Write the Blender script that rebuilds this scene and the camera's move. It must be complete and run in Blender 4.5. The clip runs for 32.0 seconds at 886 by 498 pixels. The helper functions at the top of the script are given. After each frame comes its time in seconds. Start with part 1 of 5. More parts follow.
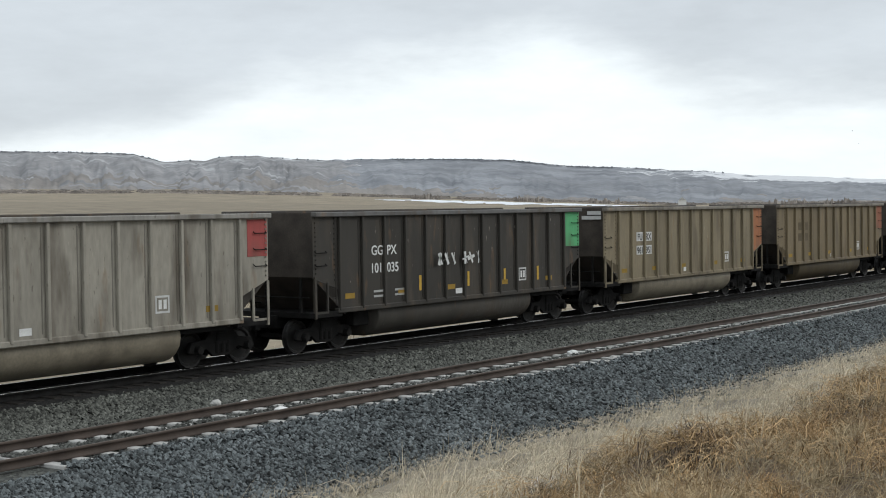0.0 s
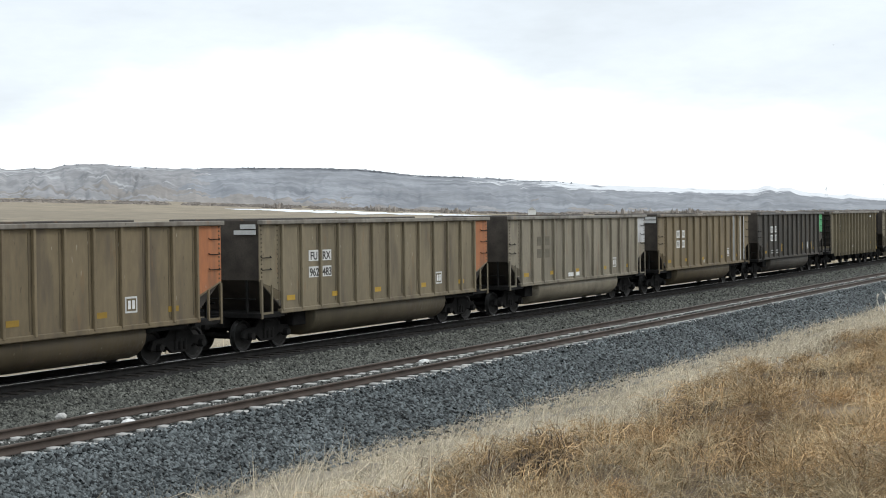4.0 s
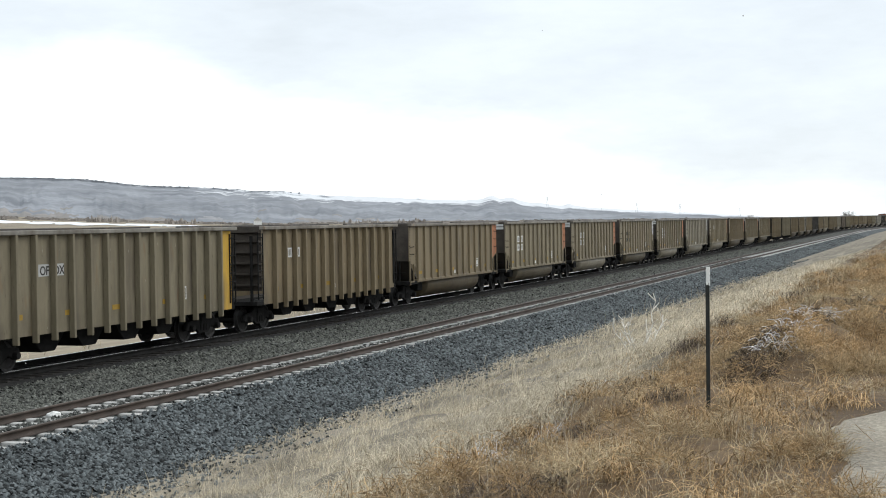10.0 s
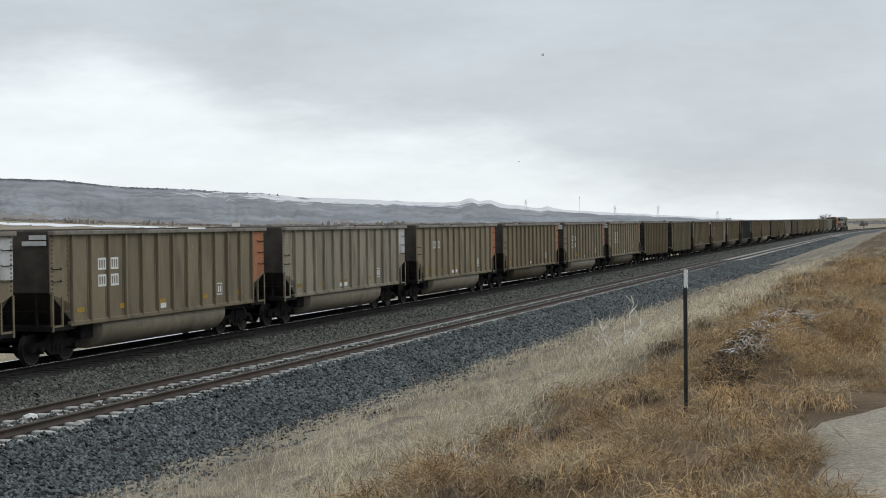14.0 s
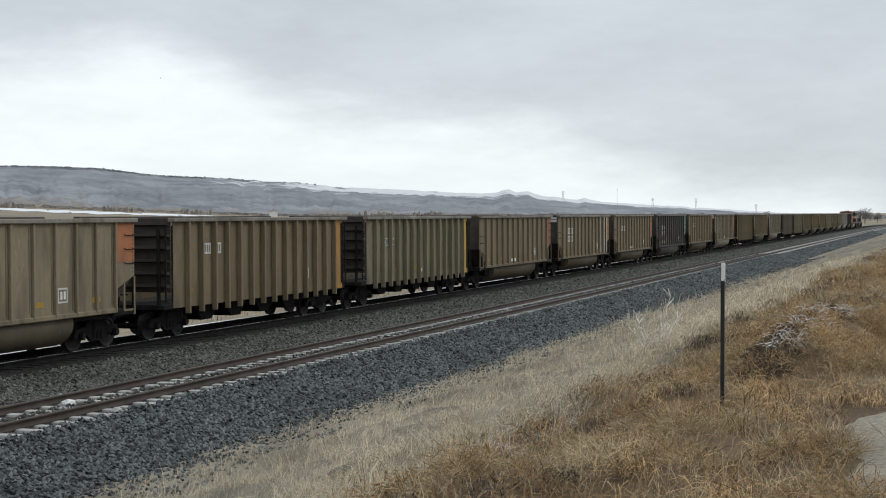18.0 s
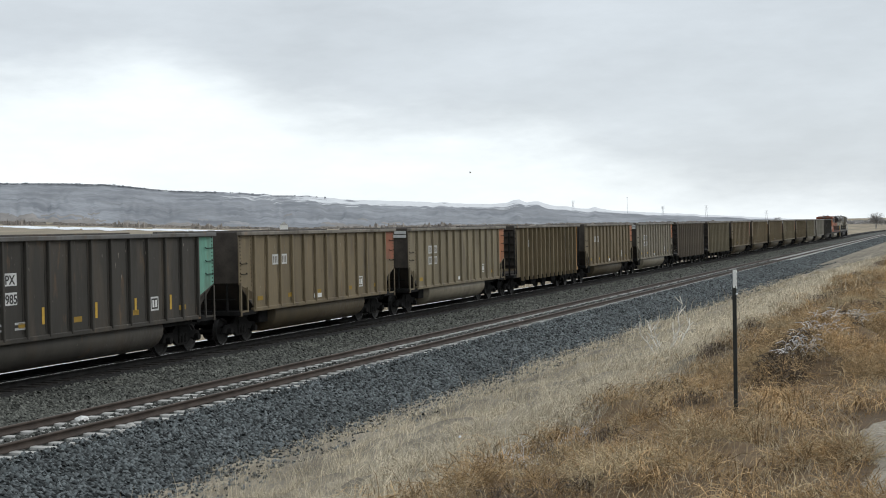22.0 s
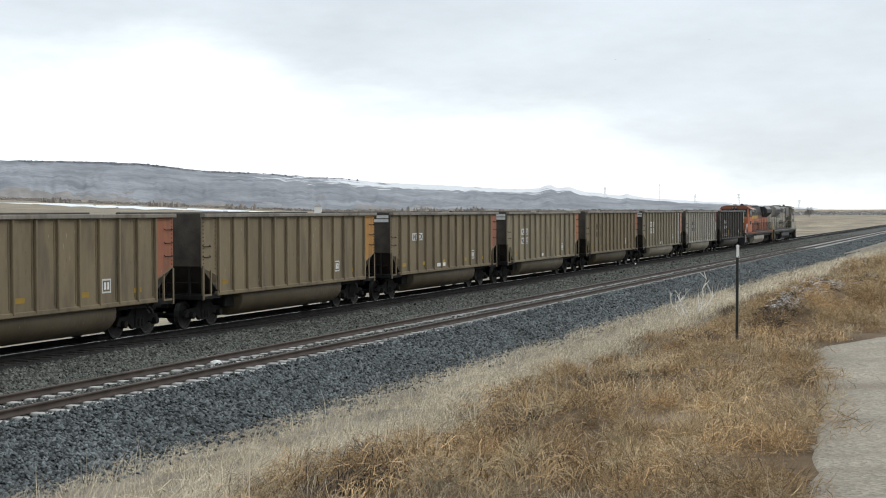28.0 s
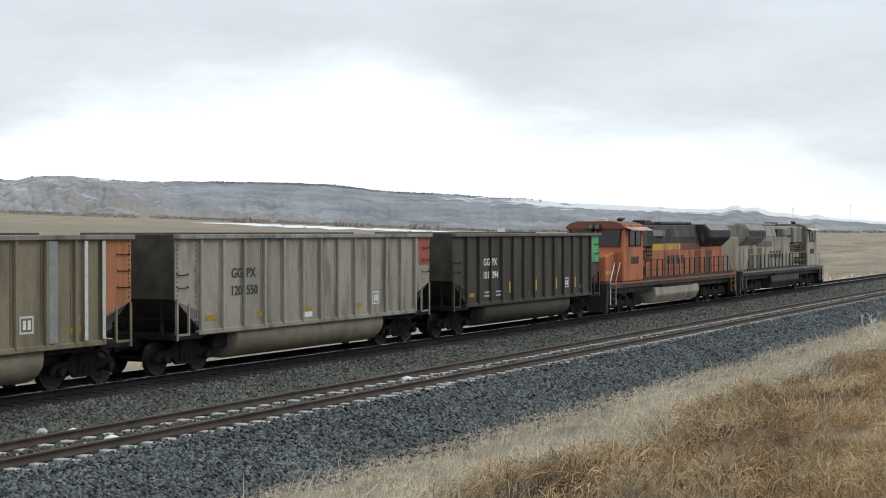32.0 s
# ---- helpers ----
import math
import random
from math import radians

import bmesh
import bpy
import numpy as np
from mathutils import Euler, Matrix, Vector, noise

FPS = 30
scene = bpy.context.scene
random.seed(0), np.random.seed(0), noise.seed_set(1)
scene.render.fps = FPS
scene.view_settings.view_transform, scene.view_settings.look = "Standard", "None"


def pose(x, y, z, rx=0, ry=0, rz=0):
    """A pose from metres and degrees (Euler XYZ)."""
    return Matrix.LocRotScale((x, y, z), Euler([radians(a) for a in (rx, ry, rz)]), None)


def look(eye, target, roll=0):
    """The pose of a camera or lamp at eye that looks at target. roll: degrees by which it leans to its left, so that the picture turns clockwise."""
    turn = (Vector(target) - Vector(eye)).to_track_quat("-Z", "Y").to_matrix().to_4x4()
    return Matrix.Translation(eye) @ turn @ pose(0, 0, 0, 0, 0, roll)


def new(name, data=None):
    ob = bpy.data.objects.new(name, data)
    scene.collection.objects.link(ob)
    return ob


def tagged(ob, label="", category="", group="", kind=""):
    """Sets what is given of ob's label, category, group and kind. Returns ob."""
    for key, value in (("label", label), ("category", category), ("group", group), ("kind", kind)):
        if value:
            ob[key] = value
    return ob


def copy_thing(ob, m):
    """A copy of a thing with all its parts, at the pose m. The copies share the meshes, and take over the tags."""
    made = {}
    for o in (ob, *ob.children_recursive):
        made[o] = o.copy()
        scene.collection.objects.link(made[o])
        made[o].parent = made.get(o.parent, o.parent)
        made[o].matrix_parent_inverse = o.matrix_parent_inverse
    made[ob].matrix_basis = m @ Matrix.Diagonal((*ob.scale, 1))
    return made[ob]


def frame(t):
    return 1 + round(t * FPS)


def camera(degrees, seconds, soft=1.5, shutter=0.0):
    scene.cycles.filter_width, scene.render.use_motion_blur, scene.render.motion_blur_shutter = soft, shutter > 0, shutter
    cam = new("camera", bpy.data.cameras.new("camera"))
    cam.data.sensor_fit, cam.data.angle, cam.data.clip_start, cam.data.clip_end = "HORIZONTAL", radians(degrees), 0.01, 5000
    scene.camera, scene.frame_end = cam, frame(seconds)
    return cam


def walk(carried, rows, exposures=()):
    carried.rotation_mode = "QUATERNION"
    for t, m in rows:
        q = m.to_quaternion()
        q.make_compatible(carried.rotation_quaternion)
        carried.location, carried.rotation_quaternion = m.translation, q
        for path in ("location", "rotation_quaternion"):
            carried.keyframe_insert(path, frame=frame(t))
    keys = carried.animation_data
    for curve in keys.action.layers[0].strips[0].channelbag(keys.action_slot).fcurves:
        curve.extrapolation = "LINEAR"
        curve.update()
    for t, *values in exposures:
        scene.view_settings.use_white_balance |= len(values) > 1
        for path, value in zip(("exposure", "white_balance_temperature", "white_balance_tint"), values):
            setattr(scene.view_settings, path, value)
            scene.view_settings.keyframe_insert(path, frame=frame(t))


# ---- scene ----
cam = camera(33.56, 32.0, soft=1.0)

WALK = [  # seconds, place, turn
    (0, -7.98, -2.18, 3.92, 88.398, 0.784, -55.243), (0.5, -7.98, -2.18, 3.92, 88.787, -0.622, -56.040),
    (1, -7.98, -2.18, 3.92, 88.951, -0.206, -56.442), (1.5, -7.98, -2.18, 3.92, 89.151, 0.448, -56.598),
    (2, -7.98, -2.18, 3.92, 89.344, 0.429, -57.025), (2.5, -7.98, -2.18, 3.92, 89.467, 0.584, -58.016),
    (3, -7.98, -2.18, 3.92, 89.197, 0.974, -58.459), (3.5, -7.98, -2.18, 3.92, 88.994, 0.815, -58.762),
    (4, -7.98, -2.18, 3.92, 88.693, 0.709, -61.028), (4.5, -7.98, -2.18, 3.92, 88.280, 0.724, -63.027),
    (6.5, -2.63, -0.72, 3.91, 88.699, 0.639, -67.161), (7, 0.00, 0.00, 3.90, 88.621, 0.144, -68.144),
    (7.5, 0.00, 0.00, 3.90, 88.688, 0.442, -69.007), (8, 0.00, 0.00, 3.90, 88.512, 0.635, -69.617),
    (8.5, 0.00, 0.00, 3.90, 88.535, 0.910, -70.163), (9, 0.00, 0.00, 3.90, 88.633, 0.749, -69.952),
    (9.5, 0.00, 0.00, 3.90, 88.794, 0.529, -70.703), (10, 0.00, 0.00, 3.90, 88.949, 0.887, -71.583),
    (10.5, 0.00, 0.00, 3.90, 89.104, 0.967, -72.328), (11, 0.00, 0.00, 3.90, 89.115, 1.290, -72.932),
    (11.5, 0.00, 0.00, 3.90, 88.990, 0.726, -73.011), (12, 0.00, 0.00, 3.90, 89.104, 0.687, -72.947),
    (12.5, 0.00, 0.00, 3.90, 89.318, 0.552, -72.511), (13, 0.00, 0.00, 3.90, 89.316, 0.646, -72.524),
    (13.5, 0.00, 0.00, 3.90, 89.331, 0.575, -72.244), (14, 0.00, 0.00, 3.90, 89.024, 0.746, -72.418),
    (14.5, 0.00, 0.00, 3.90, 88.968, 0.436, -72.371), (16.5, 0.00, 0.00, 3.90, 88.507, 0.460, -71.534),
    (17, 0.00, 0.00, 3.90, 88.309, 0.311, -71.395), (17.5, 0.00, 0.00, 3.90, 88.366, 0.280, -71.268),
    (18, 0.00, 0.00, 3.90, 88.676, 0.257, -70.979), (18.5, 0.00, 0.00, 3.90, 88.915, 0.457, -71.048),
    (19, 0.00, 0.00, 3.90, 88.986, 0.487, -71.068), (19.5, 0.00, 0.00, 3.90, 89.080, 0.870, -71.070),
    (20, 0.00, 0.00, 3.90, 89.387, 0.932, -71.114), (20.5, 0.00, 0.00, 3.90, 89.166, 1.035, -70.972),
    (21, 0.00, 0.00, 3.90, 89.127, 1.129, -70.827), (21.5, 0.00, 0.00, 3.90, 89.263, 1.209, -70.509),
    (22, 0.00, 0.00, 3.90, 89.117, 1.119, -70.579), (22.5, 0.00, 0.00, 3.90, 88.797, 0.875, -70.654),
    (23, 0.00, 0.00, 3.90, 88.958, 1.008, -70.775), (23.5, 0.00, 0.00, 3.90, 89.112, 0.971, -70.350),
    (24, 0.00, 0.00, 3.90, 89.371, 0.939, -70.229), (24.5, 0.00, 0.00, 3.90, 89.256, 0.901, -69.965),
    (25, 0.00, 0.00, 3.90, 88.770, 0.599, -69.999), (25.5, 0.00, 0.00, 3.90, 88.422, 0.318, -70.181),
    (26, 0.00, 0.00, 3.90, 88.225, 0.068, -70.311), (26.5, -1.26, -0.26, 3.90, 88.038, -0.097, -69.741),
    (28.5, -7.89, -1.63, 3.92, 88.673, 0.264, -69.117), (29, -7.89, -1.63, 3.92, 88.578, 0.300, -68.380),
    (29.5, -7.89, -1.63, 3.92, 88.661, 0.474, -67.563), (30, -7.89, -1.63, 3.92, 88.740, 0.390, -66.835),
    (30.5, -7.89, -1.63, 3.92, 88.946, 0.423, -66.343), (31, -7.89, -1.63, 3.92, 89.039, 0.491, -65.034),
    (31.5, -7.89, -1.63, 3.92, 89.259, 0.487, -63.926), (32, -7.89, -1.63, 3.92, 89.318, 0.067, -62.249),
]

EXPOSURE = [(0.0, 0.06), (2.0, 0.1), (3.0, 0.24), (4.0, 0.44), (9.5, 0.46), (10.3, 0.43), (11.0, 0.21), (13.0, -0.12), (17.0, -0.04), (21.0, -0.08), (22.0, 0.06), (23.0, 0.32), (24.5, 0.45), (26.0, 0.46), (28.5, 0.18), (30.0, -0.04), (32.0, 0.19)]
walk(cam, [(t, pose(*m)) for t, *m in WALK], exposures=EXPOSURE)

# ---- daylight: a bright overcast sky ----
world = bpy.data.worlds.new("sky")
scene.world = world
world.use_nodes = True
SUN_AZ, SUN_EL = -52.0, 36.0


def build_sky():
    nt = world.node_tree
    nt.nodes.clear()
    N, L = nt.nodes.new, nt.links.new

    def math_(op, a, b=None, clamp=False):
        n = N("ShaderNodeMath")
        n.operation, n.use_clamp = op, clamp
        for i, v in enumerate((a, b)):
            if v is None:
                continue
            if isinstance(v, (int, float)):
                n.inputs[i].default_value = v
            else:
                L(v, n.inputs[i])
        return n.outputs[0]

    def smooth(v, lo, hi):
        n = N("ShaderNodeMapRange")
        n.interpolation_type = "SMOOTHSTEP"
        L(v, n.inputs["Value"])
        n.inputs["From Min"].default_value, n.inputs["From Max"].default_value = lo, hi
        return n.outputs["Result"]

    tc = N("ShaderNodeTexCoord")
    sep = N("ShaderNodeSeparateXYZ")
    L(tc.outputs["Generated"], sep.inputs[0])
    az = math_("MULTIPLY", math_("ARCTAN2", sep.outputs[1], sep.outputs[0]), 57.296)
    el = math_("MULTIPLY", math_("ARCSINE", sep.outputs[2]), 57.296)
    flat = N("ShaderNodeCombineXYZ")
    L(math_("MULTIPLY", az, 0.05), flat.inputs[0])
    L(math_("MULTIPLY", el, 0.17), flat.inputs[1])

    def cloud(scale, detail, rough, seed):
        n = N("ShaderNodeTexNoise")
        n.noise_dimensions = "4D"
        n.inputs["W"].default_value = seed
        n.inputs["Scale"].default_value, n.inputs["Detail"].default_value = scale, detail
        n.inputs["Roughness"].default_value = rough
        L(flat.outputs[0], n.inputs["Vector"])
        return n.outputs["Fac"]

    big, small = cloud(1.1, 6, 0.55, 3.1), cloud(3.6, 8, 0.6, 7.7)
    # the lower edge of the grey deck climbs and falls along the horizon
    edge = math_("ADD", math_("MULTIPLY", math_("SUBTRACT", big, 0.5), 7.0), math_("MULTIPLY", math_("SUBTRACT", small, 0.5), 2.4))
    side = math_("ADD", el, math_("MULTIPLY", math_("ABSOLUTE", math_("SUBTRACT", az, 31.0)), 0.19))
    deck = smooth(math_("ADD", side, edge), 4.6, 7.6)
    deck2 = math_("MULTIPLY", smooth(el, 8.0, 15.0), 0.55)
    fac = math_("SUBTRACT", deck, deck2, True)
    mixc = N("ShaderNodeMix")
    mixc.data_type = "RGBA"
    L(fac, mixc.inputs["Factor"])
    mixc.inputs["A"].default_value = (0.92, 0.985, 1.015, 1)
    mixc.inputs["B"].default_value = (0.605, 0.655, 0.70, 1)
    fine = N("ShaderNodeMix")
    fine.data_type, fine.blend_type = "RGBA", "MULTIPLY"
    fine.inputs["Factor"].default_value = 1.0
    L(mixc.outputs["Result"], fine.inputs["A"])
    shade = N("ShaderNodeCombineColor")
    s = math_("ADD", math_("MULTIPLY", cloud(2.2, 9, 0.62, 1.3), 0.5), 0.75)
    for i in range(3):
        L(s, shade.inputs[i])
    L(shade.outputs[0], fine.inputs["B"])
    sky = N("ShaderNodeTexSky")
    sky.sky_type, sky.sun_disc = "NISHITA", False
    sky.sun_elevation, sky.sun_rotation = radians(SUN_EL), radians(90 - SUN_AZ)
    thin = N("ShaderNodeMix")
    thin.data_type, thin.blend_type = "RGBA", "ADD"
    thin.inputs["Factor"].default_value = 0.008
    L(fine.outputs["Result"], thin.inputs["A"])
    L(sky.outputs[0], thin.inputs["B"])
    bg, out = N("ShaderNodeBackground"), N("ShaderNodeOutputWorld")
    bg.inputs["Strength"].default_value = 1.0
    L(thin.outputs["Result"], bg.inputs["Color"])
    L(bg.outputs[0], out.inputs[0])


build_sky()
sun = new("sun", bpy.data.lights.new("sun", "SUN"))
sun.data.energy, sun.data.angle, sun.data.color = 0.7, radians(20), (1.0, 0.98, 0.94)
_sa, _se = radians(SUN_AZ), radians(SUN_EL)
sun.matrix_world = look((0, 0, 60), (-math.cos(_sa) * math.cos(_se) * 60, -math.sin(_sa) * math.cos(_se) * 60, 60 - math.sin(_se) * 60))


# ---- materials ----
def mat(name, base, rough=0.8, metal=0.0, var=0.25, scale=6.0, fine=60.0, bump=0.15, dirt=None, dirt_amt=0.0, dirt_scale=1.2,
        tint=False, island=0.0, stretch=(1, 1, 1), spec=0.3, voronoi=0.0, vscale=14.0, rust=None, cover=None, specks=0.0):
    """Base colour varied at two scales, with a bump; dirt: a second colour in patches; tint: times the object's own colour;
    island: how much single pieces differ; voronoi: stone-like cells."""
    m = bpy.data.materials.new(name)
    m.use_nodes = True
    nt = m.node_tree
    N, L = nt.nodes.new, nt.links.new
    b = nt.nodes["Principled BSDF"]
    tc, mp = N("ShaderNodeTexCoord"), N("ShaderNodeMapping")
    mp.inputs["Scale"].default_value = stretch
    L(tc.outputs["Object"], mp.inputs[0])

    def noi(sc, det=4.0):
        n = N("ShaderNodeTexNoise")
        n.inputs["Scale"].default_value, n.inputs["Detail"].default_value = sc, det
        L(mp.outputs[0], n.inputs["Vector"])
        return n.outputs["Fac"]

    def mix(kind, fac, a, bb):
        n = N("ShaderNodeMix")
        n.data_type, n.blend_type = "RGBA", kind
        for sock, v in (("Factor", fac), ("A", a), ("B", bb)):
            if isinstance(v, (int, float)):
                n.inputs[sock].default_value = v
            elif isinstance(v, tuple):
                n.inputs[sock].default_value = (*v, 1)
            else:
                L(v, n.inputs[sock])
        return n.outputs["Result"]

    def ramp(v, lo, hi, a=0.0, bb=1.0):
        n = N("ShaderNodeMapRange")
        L(v, n.inputs["Value"])
        for k, x in (("From Min", lo), ("From Max", hi), ("To Min", a), ("To Max", bb)):
            n.inputs[k].default_value = x
        return n.outputs["Result"]

    def grey(v):
        n = N("ShaderNodeCombineColor")
        for i in range(3):
            L(v, n.inputs[i])
        return n.outputs[0]

    col = base
    if tint:
        oi = N("ShaderNodeObjectInfo")
        col = mix("MULTIPLY", 1.0, oi.outputs["Color"], base)
    big, small = noi(scale), noi(fine, 6.0)
    col = mix("MULTIPLY", 1.0, col, grey(ramp(big, 0.3, 0.7, 1 - var, 1 + var)))
    col = mix("MULTIPLY", 1.0, col, grey(ramp(small, 0.3, 0.7, 1 - var * 0.7, 1 + var * 0.7)))
    height = small
    if voronoi:
        v = N("ShaderNodeTexVoronoi")
        v.inputs["Scale"].default_value = vscale
        L(mp.outputs[0], v.inputs["Vector"])
        sc = N("ShaderNodeSeparateColor")
        L(v.outputs["Color"], sc.inputs[0])
        col = mix("MULTIPLY", 1.0, col, grey(ramp(sc.outputs[0], 0, 1, 1 - voronoi, 1 + voronoi)))
        height = v.outputs["Distance"]
    if dirt:
        col = mix("MIX", ramp(noi(dirt_scale, 8.0), 0.62 - dirt_amt * 0.3, 0.86 - dirt_amt * 0.3), col, dirt)
    if rust:  # sparse second stain
        col = mix("MIX", ramp(noi(dirt_scale * 1.9, 9.0), 0.63, 0.78, 0.0, 0.7), col, rust)
    if specks:  # small chips and scuffs, pale and dark
        col = mix("MIX", ramp(noi(16.0, 2.0), 0.70, 0.74, 0.0, specks), col, (0.06, 0.045, 0.03))
        col = mix("MIX", ramp(noi(13.0, 2.0), 0.27, 0.23, 0.0, specks), col, (0.42, 0.38, 0.31))
    if cover:  # snow or scrub where the mesh's own attribute lets it lie
        at = N("ShaderNodeAttribute")
        at.attribute_name = cover[0]
        n = N("ShaderNodeMath")
        n.operation = "ADD"
        L(noi(cover[2], 10.0), n.inputs[0])
        L(at.outputs["Fac"], n.inputs[1])
        col = mix("MIX", ramp(n.outputs[0], 0.98, 1.12), col, cover[1])
    if island:
        geo = N("ShaderNodeNewGeometry")
        col = mix("MULTIPLY", 1.0, col, grey(ramp(geo.outputs["Random Per Island"], 0, 1, 1 - island, 1 + island)))
    if isinstance(col, tuple):
        b.inputs["Base Color"].default_value = (*col, 1)
    else:
        L(col, b.inputs["Base Color"])
    L(ramp(small, 0.3, 0.7, max(0.02, rough - 0.12), min(1, rough + 0.12)), b.inputs["Roughness"])
    b.inputs["Metallic"].default_value = metal
    b.inputs["Specular IOR Level"].default_value = spec
    if bump:
        bp = N("ShaderNodeBump")
        bp.inputs["Strength"].default_value, bp.inputs["Distance"].default_value = bump, 0.03
        L(height, bp.inputs["Height"])
        L(bp.outputs[0], b.inputs["Normal"])
    return m


PAINT = mat("car_paint", (1, 1, 1), 0.62, 0.0, 0.19, 0.9, 11.0, 0.06, (0.085, 0.068, 0.05), 0.42, 1.5, tint=True, stretch=(1, 1, 0.25), rust=(0.20, 0.115, 0.055), specks=0.5)
PLAIN = mat("stencil_paint", (1, 1, 1), 0.7, 0, 0.15, 4.0, 40.0, 0.05, tint=True)
GRIME = mat("running_gear_grime", (0.014, 0.0135, 0.013), 0.88, 0.0, 0.4, 3.0, 30.0, 0.2, spec=0.12)
TREAD = mat("wheel_steel", (0.024, 0.023, 0.022), 0.6, 0.3, 0.3, 3.0, 30.0, 0.1)
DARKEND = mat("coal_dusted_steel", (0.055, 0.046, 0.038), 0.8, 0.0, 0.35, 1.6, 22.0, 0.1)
TUBM = mat("tub_steel", (0.27, 0.236, 0.178), 0.5, 0.25, 0.22, 0.9, 14.0, 0.06, (0.09, 0.075, 0.06), 0.2, 0.8)
RAILM = mat("rusty_rail", (0.066, 0.050, 0.041), 0.7, 0.1, 0.3, 2.0, 40.0, 0.1)
RAILTOP = mat("worn_rail_head", (0.11, 0.085, 0.07), 0.5, 0.5, 0.2, 1.0, 40.0, 0.05)
TIEM = mat("concrete_tie", (0.46, 0.45, 0.43), 0.85, 0, 0.25, 3.0, 50.0, 0.2)
# tie colour also holds the shade under the train
WOODTIE = mat("oily_shaded_tie", (0.026, 0.023, 0.020), 0.85, 0, 0.35, 3.0, 50.0, 0.2)
SHOULDER = mat("fresh_ballast", (0.070, 0.078, 0.081), 0.9, 0, 0.25, 0.5, 9.0, 0.9, voronoi=0.6, vscale=13.0)
BALLAST = mat("ballast_bed", (0.076, 0.078, 0.070), 0.9, 0, 0.3, 0.5, 9.0, 0.9, (0.20, 0.17, 0.13), 0.06, 0.25, voronoi=0.55, vscale=16.0)
STONEM = mat("ballast_stone", (0.089, 0.099, 0.101), 0.8, 0, 0.25, 0.6, 30.0, 0.2, island=0.9)
STONE2 = mat("weathered_ballast_stone", (0.101, 0.103, 0.090), 0.85, 0, 0.25, 0.6, 30.0, 0.2, island=0.65)
CRIBSTONE = mat("track_ballast_stone", (0.074, 0.076, 0.069), 0.85, 0, 0.25, 0.6, 30.0, 0.2, island=0.65)
# coal dust plus the shade under the train, both in this colour
SHADEBED = mat("coal_and_shade_ballast", (0.020, 0.019, 0.018), 0.9, 0, 0.3, 0.8, 9.0, 0.7, voronoi=0.4, vscale=16.0)
POLISHED = mat("polished_rail_head", (0.72, 0.71, 0.69), 0.16, 1.0, 0.06, 1.0, 40.0, 0.0)
# litter and thatch darkened so gaps between the plants read as shade
BANKTOP = mat("shaded_brown_litter", (0.120, 0.078, 0.042), 0.95, 0, 0.35, 0.5, 7.0, 0.9, (0.25, 0.20, 0.14), 0.16, 0.5)
SLOPE = mat("shaded_pale_thatch", (0.235, 0.204, 0.156), 0.95, 0, 0.35, 0.6, 14.0, 1.0, (0.125, 0.112, 0.095), 0.3, 0.8)
GROUND = mat("dry_prairie", (0.275, 0.230, 0.165), 0.95, 0, 0.35, 0.09, 1.5, 0.5, (0.18, 0.143, 0.10), 0.40, 0.06, stretch=(0.35, 1, 1))
OLIVE_FIELD = mat("olive_brown_field", (0.235, 0.196, 0.142), 0.95, 0, 0.25, 0.10, 2.0, 0.5, (0.165, 0.135, 0.095), 0.3, 0.03)
SNOW = mat("thin_snow", (0.80, 0.82, 0.85), 0.7, 0, 0.08, 0.5, 8.0, 0.2)
GRASSM = mat("straw_grass", (0.53, 0.455, 0.335), 0.9, 0, 0.2, 0.25, 3.0, 0, island=0.45)
RUSTGRASS = mat("rust_brown_weeds", (0.375, 0.252, 0.130), 0.9, 0, 0.42, 0.7, 3.0, 0, (0.43, 0.335, 0.20), 0.25, 0.6, island=0.55)
TANWEED = mat("tan_dry_weeds", (0.47, 0.375, 0.235), 0.9, 0, 0.3, 0.5, 3.0, 0, (0.30, 0.19, 0.09), 0.25, 0.6, island=0.4)
GRAVEL = mat("gravel_road", (0.31, 0.272, 0.215), 0.95, 0, 0.2, 0.8, 18.0, 0.5, (0.22, 0.18, 0.135), 0.3, 0.9, voronoi=0.2, vscale=30.0)
# distance haze is mixed into the blue-grey of the hills and their scrub
HILLM = mat("hazed_badland_hills", (0.245, 0.255, 0.275), 0.95, 0, 0.22, 0.007, 0.045, 0.3, (0.150, 0.160, 0.180), 0.50, 0.010, stretch=(1, 1, 1.4), cover=("snow_lies", (0.66, 0.67, 0.69), 0.022))
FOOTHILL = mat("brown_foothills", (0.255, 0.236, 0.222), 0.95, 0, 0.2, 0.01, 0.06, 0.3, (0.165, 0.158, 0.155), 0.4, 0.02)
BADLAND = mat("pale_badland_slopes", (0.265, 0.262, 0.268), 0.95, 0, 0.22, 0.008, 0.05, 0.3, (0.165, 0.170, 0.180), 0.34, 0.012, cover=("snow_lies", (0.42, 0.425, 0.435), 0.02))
HILLHAZED = mat("hazed_hill_scrub", (0.24, 0.25, 0.265), 0.95, 0, 0.15, 0.006, 0.05, 0, island=0.25)
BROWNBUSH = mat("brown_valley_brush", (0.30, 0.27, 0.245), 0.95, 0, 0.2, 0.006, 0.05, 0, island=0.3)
STEELPOST = mat("weathered_post", (0.035, 0.036, 0.033), 0.7, 0.3, 0.3, 6.0, 60.0, 0.1)
WHITE = mat("white_reflector", (0.75, 0.75, 0.73), 0.5, 0, 0.08, 5.0, 60.0, 0.05)
TWIG = mat("bleached_twig", (0.74, 0.70, 0.63), 0.9, 0, 0.2, 5.0, 40.0, 0.1)
